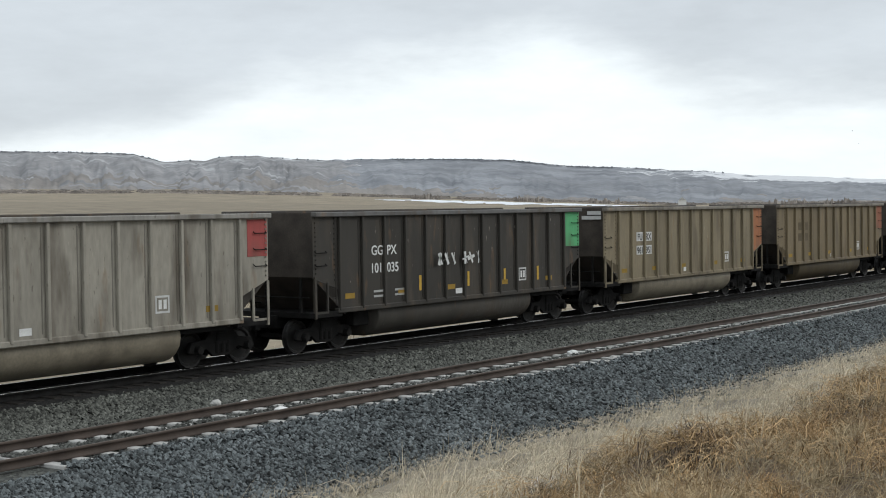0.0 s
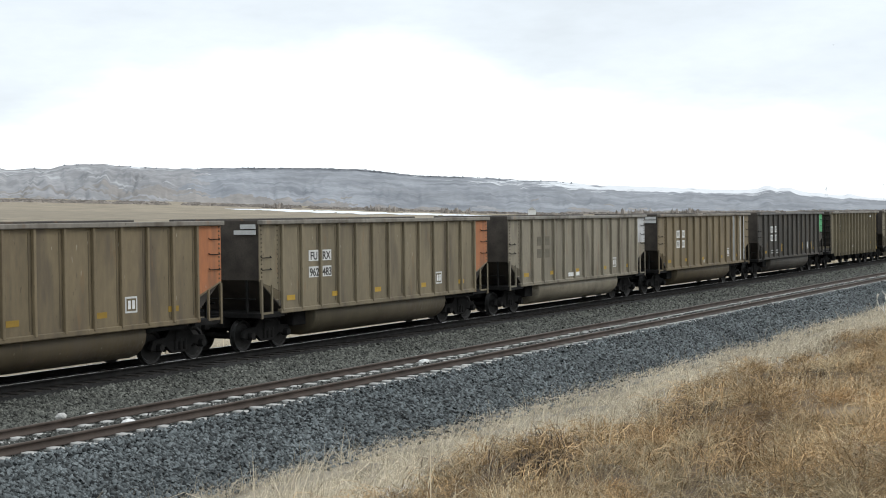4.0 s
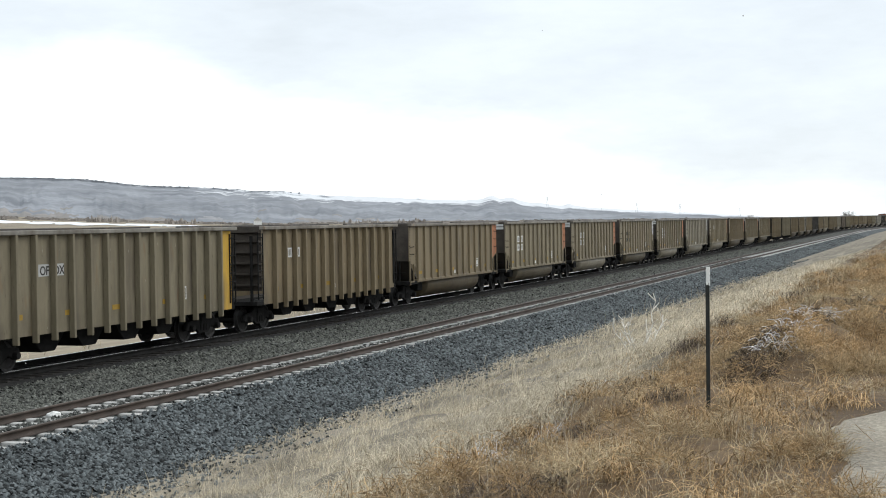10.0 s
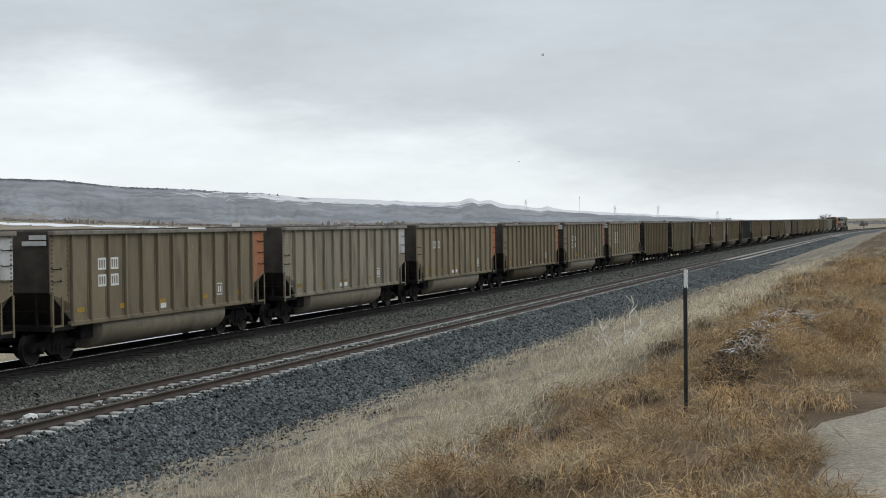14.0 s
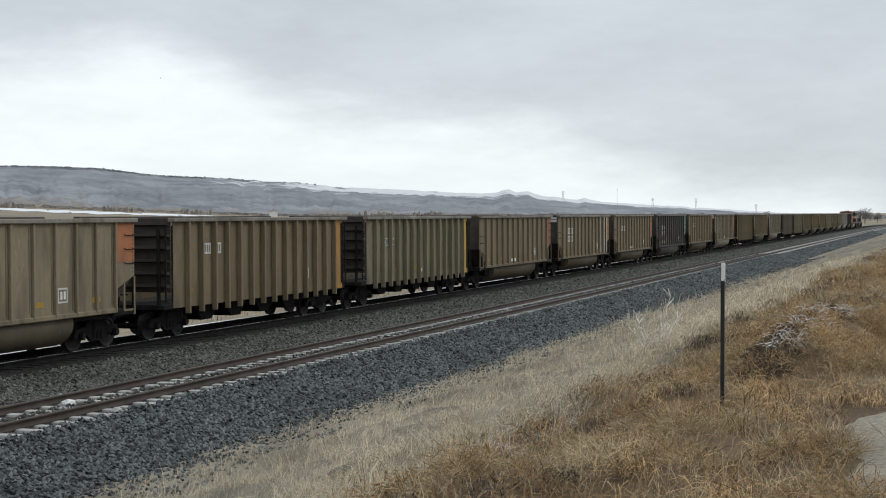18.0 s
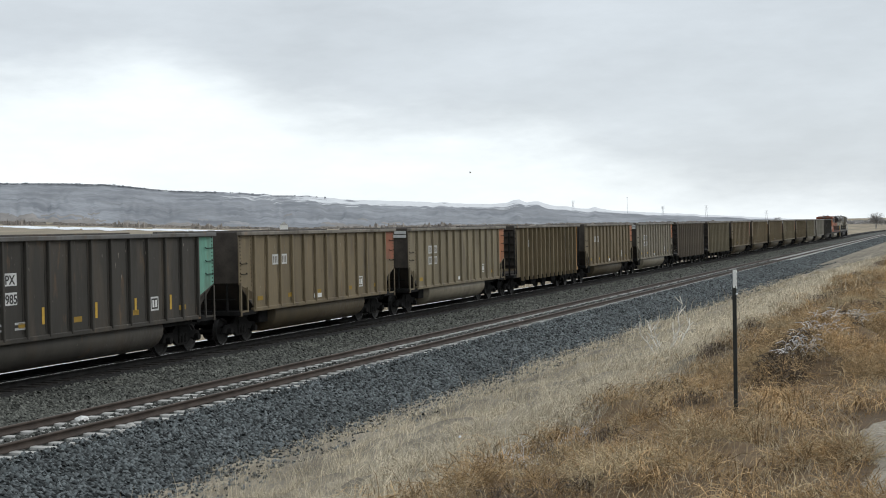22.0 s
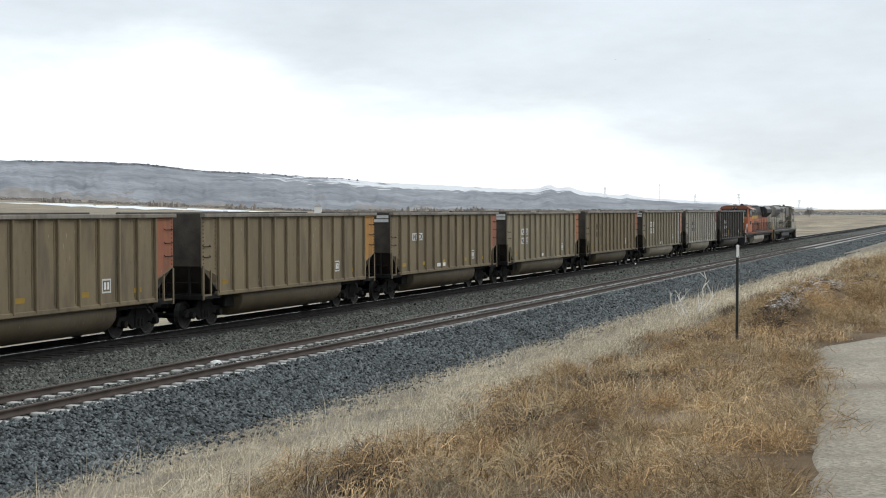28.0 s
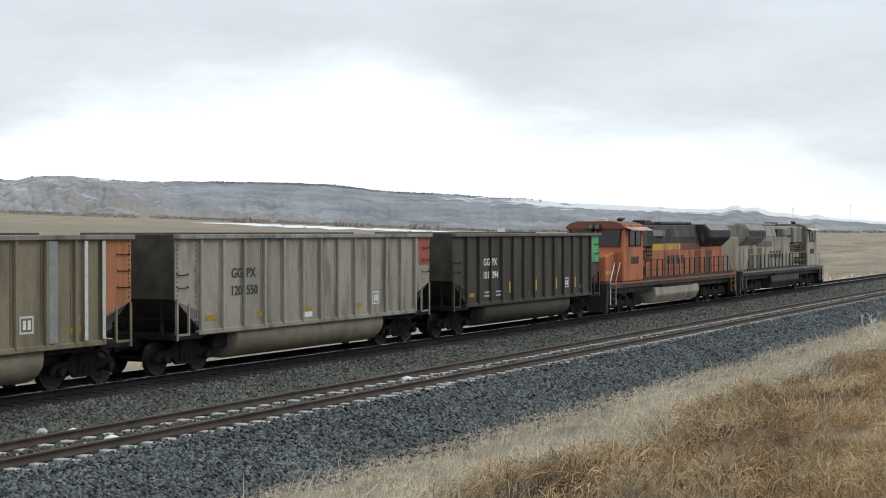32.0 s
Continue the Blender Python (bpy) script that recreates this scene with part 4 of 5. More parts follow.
def train():
    protos = {"A": tub_car(), "B": rib_car()}
    far = pose(0, 0, 0)
    for i, (kind, body, end, mark) in enumerate(ROSTER):
        k = i - 2
        car = copy_thing(protos[kind], far)
        dress(car, kind, body, end, mark, 100 + i)
        what = "bathtub coal gondola" if kind == "A" else "ribbed coal hopper"
        tail = f"with {ENDS[end]} end panel" if end else "with plain ends"
        tagged(car, f"{NAMES[body]} {what} {tail}", "freight car", "coal cars of the train")
        CARS.append((car, FIRST + PITCH * k + HALF_L))
    for pr in protos.values():
        for o in (*pr.children_recursive, pr):
            bpy.data.objects.remove(o)


train()


# ---- locomotives ----
OR, GY, BK, YE = (0.42, 0.132, 0.06), (0.345, 0.318, 0.262), (0.022, 0.022, 0.023), (0.50, 0.31, 0.05)


def loco_truck(parent, x):
    s = Shape()
    for y in (-1.12, 1.0):
        s.prism([(-2.3, 0.42), (-2.2, 0.72), (-1.5, 0.80), (-0.9, 0.62), (0.9, 0.62), (1.5, 0.80), (2.2, 0.72), (2.3, 0.42), (1.9, 0.34), (-1.9, 0.34)], y, y + 0.12)
        for a in (-1.75, 0, 1.75):
            s.box(a - 0.22, a + 0.22, y - 0.03, y + 0.15, 0.30, 0.78)
        for a in (-0.9, 0.9):
            s.lathe([(0.1, 0), (0.1, 0.5)], (a, y + 0.05, 0.45), 10, "z")
    t = part("truck", s.mesh("loco_truck", 0.02), GRIME, parent, "three-axle locomotive truck", at=(x, 0, 0))
    for a in (-1.75, 0, 1.75):
        for y, turn in ((-0.72, 0), (0.72, 180)):
            w = part("wheel", WHEEL, TREAD, t, "steel wheel", at=(a, y, 0.5))
            w.rotation_euler[2] = radians(turn)
            w.scale = (1.08, 1, 1.08)


def loco(hood, cab, stripe, roof, flare, flip):
    """A six-axle diesel, its cab end at -x."""
    e = new("locomotive")

    def p(name, s, col, label="", m=PAINT, bevel=0.0):
        return part(name, s.mesh(name, bevel), m, e, label, color=col)

    p("frame", Shape().box(-10.2, 10.2, -1.5, 1.5, 1.22, 1.52).box(-10.2, 10.2, -1.2, 1.2, 0.95, 1.22), BK, "black underframe", bevel=0.03)
    p("frame_stripe", Shape().box(-10.0, 10.0, -1.53, -1.502, 1.42, 1.51), tuple(0.7 * c for c in hood))
    for sgn in (-1, 1):
        p("pilot", Shape().prism([(10.2 * sgn, 0.2), (10.45 * sgn, 0.2), (10.3 * sgn, 1.5), (10.0 * sgn, 1.5)], -1.45, 1.45), BK, "black pilot plate")
        for y in (-1.48, 1.30):
            s = Shape()
            for z in (0.45, 0.75, 1.05):
                s.box(9.3, 9.9, y, y + 0.18, z, z + 0.04)
            s.box(9.28, 9.32, y, y + 0.18, 0.4, 1.3).box(9.88, 9.92, y, y + 0.18, 0.4, 1.3)
            o = p("steps", s, BK)
            o.scale = (sgn, 1, 1)
            r = Shape().rod((9.25, y, 0.5), (9.25, y, 1.6), 0.025).rod((9.25, y, 1.6), (8.7, y, 2.45), 0.025).rod((9.95, y, 0.5), (9.95, y, 1.6), 0.025).rod((9.95, y, 1.6), (9.4, y, 2.45), 0.025)
            o = p("step_rail", r, WHITEP if sgn < 0 else stripe, "pale grab rails beside the steps")
            o.scale = (sgn, 1, 1)
        c = part("coupler", COUPLER, GRIME, e, at=(10.1 * sgn, 0, 0))
        c.rotation_euler[2] = 0 if sgn > 0 else math.pi
        loco_truck(e, 6.9 * sgn)
    # cab end
    nose = [(-9.6, 1.52), (-9.6, 2.75), (-8.5, 2.95), (-7.6, 2.95), (-7.6, 1.52)]
    p("nose", Shape().prism(nose, -1.1, 1.1), cab, "short nose", bevel=0.06)
    p("nose_door", Shape().box(-9.63, -9.6, -0.3, 0.3, 1.6, 2.7), stripe)
    cabsh = [(-8.35, 1.52), (-8.35, 2.95), (-8.05, 4.10), (-7.9, 4.28), (-5.7, 4.28), (-5.6, 4.2), (-5.6, 1.52)]
    p("cab", Shape().prism(cabsh, -1.5, 1.5), cab, "wide safety cab", bevel=0.05)
    p("cab_roof", Shape().prism([(-1.53, 4.10), (-1.3, 4.30), (-0.9, 4.40), (0.9, 4.40), (1.3, 4.30), (1.53, 4.10), (1.5, 4.05), (-1.5, 4.05)], -8.2, -5.55, "x"), tuple(0.38 * c + 0.02 for c in cab), "sooty cab roof")
    p("sun_visor", Shape().prism([(-1.5, 4.14), (-1.86, 3.98), (-1.86, 3.95), (-1.5, 4.1)], -8.1, -5.2, "x"), (0.55, 0.36, 0.30) if cab == OR else (0.5, 0.48, 0.45), "pale dusty window visor")
    for a, b in ((-7.55, -6.85), (-6.7, -6.05)):
        w = p("cab_window", Shape().box(a, b, -1.53, -1.505, 3.25, 3.95), BK, "dark cab side window", GLASSM)
        part("window_frame", Shape().box(a - 0.05, a, -1.54, -1.505, 3.2, 4.0).box(b, b + 0.05, -1.54, -1.505, 3.2, 4.0).box(a, b, -1.54, -1.505, 3.95, 4.0).box(a, b, -1.54, -1.505, 3.2, 3.25), GRIME, w)
    for y in (-1.28, 0.14):
        wv = [(-8.33, 3.2), (-8.365, 3.2), (-8.12, 3.98), (-8.085, 3.98)]
        w = p("windshield", Shape().prism(wv, y, y + 1.14), BK, "dark windshield", GLASSM)
        for yy in (y - 0.05, y + 1.14):
            part("gasket", Shape().prism([(-8.33, 3.16), (-8.385, 3.16), (-8.12, 4.02), (-8.07, 4.02)], yy, yy + 0.05), GRIME, w)
    p("headlight_housing", Shape().box(-8.3, -8.05, -0.32, 0.32, 4.02, 4.26), BK, bevel=0.03)
    for y in (-0.17, 0.17):
        p("headlight", Shape().lathe([(0.03, -0.02), (0.11, -0.02), (0.11, 0.02), (0.03, 0.02)], (-8.31, y, 4.14), 10, "x"), (0.16, 0.15, 0.14), "dusty headlight lens", PLAIN)
    p("nose_stripe", Shape().box(-9.62, -7.62, -1.115, -1.102, 1.9, 2.05), stripe)
    p("antenna_dome", Shape().lathe([(0.02, 0.2), (0.2, 0.15), (0.24, 0.0), (0.02, 0.0)], (-6.6, 0.2, 4.39), 10, "z"), (0.5, 0.5, 0.48))
    p("air_horn", Shape().rod((-6.1, -0.5, 4.5), (-5.6, -0.5, 4.55), 0.06).rod((-6.1, -0.35, 4.5), (-5.7, -0.35, 4.56), 0.05).box(-6.0, -5.9, -0.55, -0.3, 4.38, 4.5), BK)
    # hood
    p("hood", Shape().box(-5.6, 7.4, -0.95, 0.95, 1.52, 3.55), hood, "long engine hood", bevel=0.05)
    p("hood_stripe", Shape().box(-2.8, 1.6, -0.972, -0.952, 2.95, 3.28), stripe)
    p("soot_streak", Shape().box(1.6, 5.2, -0.972, -0.952, 2.92, 3.28), tuple(0.3 * c + 0.012 for c in hood), "dark hood side under the radiator")
    p("hood_shoulder", Shape().box(-5.55, 4.9, -0.976, -0.952, 3.28, 3.56), roof)
    p("clean_air_box", Shape().box(-5.5, -3.2, -1.15, -0.9, 3.15, 4.2).box(-3.0, -0.8, -1.0, -0.8, 3.6, 4.1), roof, "dark equipment boxes behind the cab", bevel=0.04)
    p("box_panel", Shape().box(-2.8, -1.0, -1.02, -0.99, 3.68, 4.0), (0.2, 0.2, 0.2), "grey access panel")
    p("hood_roof", Shape().prism([(-0.97, 3.55), (0.97, 3.55), (0.75, 4.25), (-0.75, 4.25)], -5.6, 4.9, "x"), roof, "dark hood roof", bevel=0.04)
    for a, b, z0, z1 in ((-5.2, -3.8, 3.6, 4.0), (-3.5, -2.2, 3.5, 4.1), (-1.4, 0.4, 3.55, 4.05)):
        p("hood_grille", Shape().prism([(a, z0), (b, z0), (b, z1), (a, z1)], -0.99, -0.86), BK)
    p("exhaust_stack", Shape().box(-2.2, -1.2, -0.35, 0.35, 4.25, 4.5), BK, bevel=0.05)
    p("dynamic_brake_hatch", Shape().box(-0.5, 4.6, -0.62, 0.62, 4.25, 4.42), roof, bevel=0.05)
    flr = [(-0.97, 3.05), (-1.52, 3.55), (-1.52, 3.95), (-1.2, 4.3), (1.2, 4.3), (1.52, 3.95), (1.52, 3.55), (0.97, 3.05)] if flare else [(-0.97, 3.05), (-1.2, 3.4), (-1.2, 4.25), (1.2, 4.25), (1.2, 3.4), (0.97, 3.05)]
    p("radiator", Shape().prism(flr, 4.9, 9.0, "x"), roof, "flared radiator housing", bevel=0.04)
    y0 = -1.535 if flare else -1.215
    p("radiator_grille", Shape().box(5.1, 8.8, y0, y0 + 0.02, 3.58, 3.92), BK)
    p("rear_hood", Shape().box(7.4, 9.3, -0.95, 0.95, 1.52, 3.55), hood, bevel=0.05)
    p("walkway_skirt", Shape().box(-5.5, 8.9, -1.50, -1.44, 1.46, 1.66), BK, "black walkway edge")
    for i, x in enumerate((-4.9, -3.9, -2.9, -1.9, -0.9, 0.1, 1.1, 2.1, 3.1, 4.1, 5.1, 6.1, 7.1)):
        p("hood_door", Shape().box(x, x + 0.92, -0.975, -0.955, 1.62, 2.85), tuple(c * (0.35 if i in (9, 11) else 0.9 + 0.1 * (i % 3 == 0)) for c in hood))
    for a, b, z0, z1 in ((-5.4, -3.9, 1.72, 2.15), (-5.4, -3.9, 2.5, 2.98), (-3.75, -2.9, 2.4, 3.2)):
        lv = p("louvre_panel", Shape().box(a, b, -1.0, -0.97, z0, z1), tuple(0.22 * c for c in hood), "dark louvred panel")
        for i in range(4):
            z = z0 + (i + 0.5) * (z1 - z0) / 4
            part("louvre", Shape().box(a + 0.04, b - 0.04, -1.02, -0.999, z - 0.025, z + 0.025), GRIME, lv)
    p("radiator_top", Shape().prism([(-1.2, 4.305), (-1.53, 3.955), (-1.56, 3.97), (-1.22, 4.335)], 5.1, 8.8, "x"), (0.2, 0.2, 0.2), "grey radiator intake screen")
    for i in range(5):
        p("cab_number_bar", Shape().box(-7.3 + i * 0.22, -7.14 + i * 0.22, -1.512, -1.502, 2.35, 2.7), BK)
    for i in range(4):
        p("name_bar", Shape().box(-0.6 + i * 0.75, -0.1 + i * 0.75, -0.985, -0.976, 2.2, 2.65), BK)
    # walkway rail
    for i in range(17):
        x = -5.2 + i * 0.86
        p("stanchion", Shape().rod((x, -1.46, 1.52), (x, -1.46, 2.5), 0.03), BK)
    p("handrail", Shape().rod((-5.3, -1.46, 2.5), (8.6, -1.46, 2.5), 0.022).rod((-5.3, -1.46, 2.0), (8.6, -1.46, 2.0), 0.015), BK if hood == OR else (0.3, 0.25, 0.1))
    tank = [(-1.4, 1.1), (-1.45, 0.7), (-1.2, 0.3), (1.2, 0.3), (1.45, 0.7), (1.4, 1.1)]
    p("fuel_tank", Shape().prism(tank, -3.6, 3.4, "x"), (0.30, 0.27, 0.22) if hood == OR else BK, "dusty fuel tank", bevel=0.05)
    p("air_tank", Shape().lathe([(0.05, -2.6), (0.19, -2.5), (0.19, 2.5), (0.05, 2.6)], (0, -1.25, 1.2), 10, "x"), BK)
    return e


LOCO_L = 21.5
LOCO0 = FIRST + PITCH * 47 + 15.3


def locos():
    a = tagged(loco(OR, OR, YE, BK, True, False), "orange and black diesel locomotive with dusty cab", "locomotive", "pushing locomotives")
    b = tagged(loco(GY, GY, (0.30, 0.27, 0.2), (0.24, 0.23, 0.21), True, True), "faded grey diesel locomotive with flared radiator", "locomotive", "pushing locomotives")
    b.scale = (-1, 1, 1)  # its cab is at the other end
    CARS.append((a, LOCO0 + LOCO_L / 2))
    CARS.append((b, LOCO0 + LOCO_L * 1.5))


locos()


# ---- small things beside the tracks ----
def marker_post():
    x, y, z = 16.31, 2.37, 1.78
    e = tagged(new("marker_post"), "thin dark steel post with white reflector top", "post")
    e.location = (x, y, z)
    e.rotation_euler[1] = radians(1.3)
    s = Shape().prism([(-0.015, -0.023), (0.015, -0.023), (0.015, -0.016), (0.005, -0.016), (0.005, 0.02), (-0.005, 0.02), (-0.005, -0.016), (-0.015, -0.016)], -0.25, 1.40, "z")
    part("post", s, STEELPOST, e)
    part("reflector", Shape().box(-0.015, 0.015, -0.029, -0.025, 1.37, 1.58).box(-0.012, 0.012, -0.025, 0.012, 1.38, 1.58), WHITE, e, "white reflector plate")
    for z in (1.42, 1.47, 1.52):
        part("reflector_mark", Shape().box(-0.010, 0.010, -0.0315, -0.0292, z, z + 0.02), STEELPOST, e)


marker_post()


def debris():
    for x, y, z, r in ((27.98, 18.64, -0.16, 0.11), (27.45, 18.1, -0.2, 0.12), (26.73, 16.45, -0.2, 0.10), (14.72, 18.67, -0.16, 0.12), (14.56, 17.55, -0.2, 0.12), (14.84, 19.6, -0.2, 0.09)):
        bm = bmesh.new()
        bmesh.ops.create_icosphere(bm, subdivisions=2, radius=1)
        for v in bm.verts:
            v.co *= 1 + 0.35 * noise.noise(v.co * 1.7 + Vector((x, y, 0)))
            v.co = Vector((v.co.x * r * 1.5, v.co.y * r, v.co.z * r * 0.8))
        me = bpy.data.meshes.new("stone")
        bm.to_mesh(me)
        bm.free()
        me.materials.append(WHITE if r > 0.115 else TIEM)
        o = tagged(new("stone", me), "pale stone lying on the track ballast", "stone", "pale stones on the track")
        o.location = (x, y, z + r * 0.4)


debris()


def road_edge(x):
    return np.interp(x, (-8, 2, 4, 8, 10, 11, 13, 14.0, 14.6, 15.2, 16.2, 17.7, 21, 25, 33, 60), (-0.8, -0.35, -0.25, 0.1, 0.36, 0.62, 0.68, 0.92, 0.8, 0.4, 0.0, -0.1, 0.25, 0.42, 0.2, 0.0))


def road():
    xs = np.concatenate([np.arange(-14, 5, 0.35), np.arange(5, 32, 0.07), np.arange(32, 260, 3.0)])
    V, F = [], []
    n = 14
    for x in xs:
        edge = float(road_edge(x)) + 0.16 * noise.noise(Vector((x * 1.1, 1, 0))) + 0.10 * noise.noise(Vector((x * 3.7, 5, 0))) + 0.05 * noise.noise(Vector((x * 11, 5, 0)))
        for j in range(n):
            y = edge - (5.5 * (j - 1) / (n - 2) if j else -0.05) + float(bend(x))
            V.append((x, y, float(ground_z(x, y)) + 0.03 - (0.045 if j in (0, n - 1) else 0)))
    for i in range(len(xs) - 1):
        for j in range(n - 1):
            a = i * n + j
            F.append((a, a + n, a + n + 1, a + 1))
    tagged(new("road", arrays_mesh("road", V, F, GRAVEL)), "pale gravel service road along the bank", "road", kind="structure")


road()


def blades(name, label, count, area, height, width, lean, material, seed, accept=None, wind=0.25):
    rng = np.random.default_rng(seed)
    x0, x1, y0, y1 = area
    # nearer ground gets more blades
    x = x0 + (x1 - x0) * rng.random(count) ** 1.7
    y = y0 + (y1 - y0) * rng.random(count)
    keep = np.ones(count, bool) if accept is None else accept(x, y)
    x, y = x[keep], y[keep]
    n = len(x)
    z = ground_z(x, y + bend(x)) - 0.02
    y = y + bend(x)
    clump = np.sin(x * 1.9 + 2 * np.sin(y * 1.3)) * np.sin(y * 2.3 + 1.7 * np.sin(x * 0.9)) + 0.6 * np.sin(x * 4.7 + y * 3.1)
    h = height * (0.4 + 0.75 * rng.random(n) ** 1.5) * (1 + 0.45 * clump)
    a = rng.random(n) * 2 * np.pi
    w = width * (0.6 + 0.8 * rng.random(n)) * (1 + np.maximum(x - 25, 0) / 25)
    dx, dy = lean * rng.standard_normal(n) * h + wind * h, lean * rng.standard_normal(n) * h
    cx, cy = np.cos(a) * w / 2, np.sin(a) * w / 2
    P = np.zeros((n, 5, 3))
    P[:, 0] = np.stack([x - cx, y - cy, z], 1)
    P[:, 1] = np.stack([x + cx, y + cy, z], 1)
    mx, my, mz = x + dx * 0.35, y + dy * 0.35, z + h * 0.6
    P[:, 2] = np.stack([mx + cx * 0.8, my + cy * 0.8, mz], 1)
    P[:, 3] = np.stack([mx - cx * 0.8, my - cy * 0.8, mz], 1)
    P[:, 4] = np.stack([x + dx, y + dy, z + h * (1 - 0.25 * rng.random(n))], 1)
    i = np.arange(n)[:, None] * 5
    F = np.concatenate([i + np.array([[0, 1, 2]]), i + np.array([[0, 2, 3]]), i + np.array([[3, 2, 4]])])
    tagged(new(name, arrays_mesh(name, P.reshape(-1, 3), F, material)), label, "grass", kind="stuff")


def patchy(s, cut, seed):
    def f(x, y):
        return np.array([noise.noise(Vector((a * s + seed, b * s, seed))) > cut for a, b in zip(x, y)])
    return f


def clumps(name, label, count, per, area, size, height, width, material, seed, flat=1.0):
    """Tufts: blades that spread outward from a common root."""
    rng = np.random.default_rng(seed)
    x0, x1, y0, y1 = area
    cx = x0 + (x1 - x0) * rng.random(count) ** 1.7
    cy = y0 + (y1 - y0) * rng.random(count)
    cr = size * (0.45 + 0.9 * rng.random(count))
    far = 1 + np.maximum(cx - 25, 0) / 30
    cx, cy, cr, far = (np.repeat(v, per) for v in (cx, cy, cr, far))
    n = len(cx)
    a, d = rng.random(n) * 2 * np.pi, rng.random(n) ** 0.6
    x, y = cx + np.cos(a) * d * cr * 0.7, cy + np.sin(a) * d * cr * 0.7
    z = ground_z(x, y + bend(x)) - 0.02
    y = y + bend(x)
    h = height * (cr / size) * (0.5 + 0.7 * rng.random(n)) * (1.1 - 0.5 * d)
    out = cr * (0.25 + 0.75 * d) * flat
    a2 = a + rng.normal(0, 0.7, n)
    tx, ty = np.cos(a2) * out + 0.25 * h, np.sin(a2) * out
    w = width * (0.6 + 0.8 * rng.random(n)) * far
    b = rng.random(n) * 6.28
    wx, wy = np.cos(b) * w / 2, np.sin(b) * w / 2
    P = np.zeros((n, 5, 3))
    P[:, 0] = np.stack([x - wx, y - wy, z], 1)
    P[:, 1] = np.stack([x + wx, y + wy, z], 1)
    P[:, 2] = np.stack([x + tx * 0.4 + wx * 0.8, y + ty * 0.4 + wy * 0.8, z + h * 0.75], 1)
    P[:, 3] = np.stack([x + tx * 0.4 - wx * 0.8, y + ty * 0.4 - wy * 0.8, z + h * 0.75], 1)
    P[:, 4] = np.stack([x + tx * 1.15, y + ty * 1.15, z + h * (0.55 + 0.5 * rng.random(n))], 1)
    i = np.arange(n)[:, None] * 5
    F = np.concatenate([i + np.array([[0, 1, 2]]), i + np.array([[0, 2, 3]]), i + np.array([[3, 2, 4]])])
    tagged(new(name, arrays_mesh(name, P.reshape(-1, 3), F, material)), label, "grass", kind="stuff")


blades("straw_thatch", "matted pale straw on the bank slope", 120000, (-2, 110, 4.3, 13.4), 0.12, 0.006, 0.95, GRASSM, 1, lambda x, y: patchy(0.5, -0.35, 3)(x, y) & (np.sin(x * 12.9 + y * 78.2) * 0.5 + 0.5 > np.clip((y - 11.2) / 2.4, 0, 0.96)), 0.35)
clumps("straw_tufts", "pale dry grass tufts on the bank slope", 1900, 40, (-2, 110, 4.4, 12.6), 0.30, 0.22, 0.005, GRASSM, 31)
clumps("crest_grass", "tall pale grass along the bank crest", 460, 80, (-1, 90, 4.2, 8.0), 0.38, 0.29, 0.005, GRASSM, 32)


def wisps(name, label, count, per, area, length, width, material, seed, wind=0.55, spread=0.3, power=1.6):
    """Long single stems that rise together and bow over downwind."""
    rng = np.random.default_rng(seed)
    x0, x1, y0, y1 = area
    cx, cy = x0 + (x1 - x0) * rng.random(count) ** power, y0 + (y1 - y0) * rng.random(count)
    tall, lie = 0.55 + 0.75 * rng.random(count), rng.normal(0, 0.25, count)
    cx, cy, tall, lie = (np.repeat(v, per) for v in (cx, cy, tall, lie))
    n = len(cx)
    x, y = cx + rng.normal(0, spread, n), cy + rng.normal(0, spread * 0.6, n)
    y = y + bend(x)
    P = np.stack([x, y, ground_z(x, y) - 0.02], 1)
    ln = length * tall * (0.55 + 0.6 * rng.random(n)) / 4
    tilt, turn = 0.15 + 0.35 * rng.random(n), rng.normal(-0.2, 0.9, n) + lie
    curl = wind * (0.3 + 0.9 * rng.random(n))
    w = width * (0.6 + 0.7 * rng.random(n)) * (1 + np.maximum(x - 20, 0) / 28)
    face = rng.random(n) * 3.14
    side = np.stack([np.cos(face), np.sin(face), 0 * face], 1)
    V = np.zeros((n, 5, 2, 3))
    for k in range(5):
        taper = (w * (1 - 0.2 * k) / 2)[:, None]
        V[:, k, 0], V[:, k, 1] = P - side * taper, P + side * taper
        P = P + ln[:, None] * np.stack([np.sin(tilt) * np.cos(turn), np.sin(tilt) * np.sin(turn), np.cos(tilt)], 1)
        tilt, turn = tilt + curl * 0.7, turn * 0.85
    i = np.arange(n)[:, None, None] * 10 + np.arange(4)[None, :, None] * 2
    F = (i + np.array([0, 1, 3, 2])[None, None]).reshape(-1, 4)
    tagged(new(name, arrays_mesh(name, V.reshape(-1, 3), F, material)), label, "grass", kind="stuff")


wisps("crest_wisps", "long pale stems bowing over along the bank crest", 420, 46, (-1, 80, 4.3, 6.6), 0.50, 0.0065, GRASSM, 41)
wisps("slope_wisps", "thin long stems on the bank slope", 520, 22, (-1, 70, 5.5, 12.6), 0.55, 0.006, GRASSM, 42, spread=0.4)
wisps("weed_wisps", "tan stems standing among the brown weeds", 420, 18, (-2, 60, 0.9, 4.8), 0.42, 0.005, TANWEED, 43, wind=0.8)
wisps("frosted_wisps", "bent stems carrying wet snow along the crest", 90, 40, (1, 24, 4.3, 5.0), 0.24, 0.009, FROST, 44, wind=0.9, spread=0.18, power=1.0)


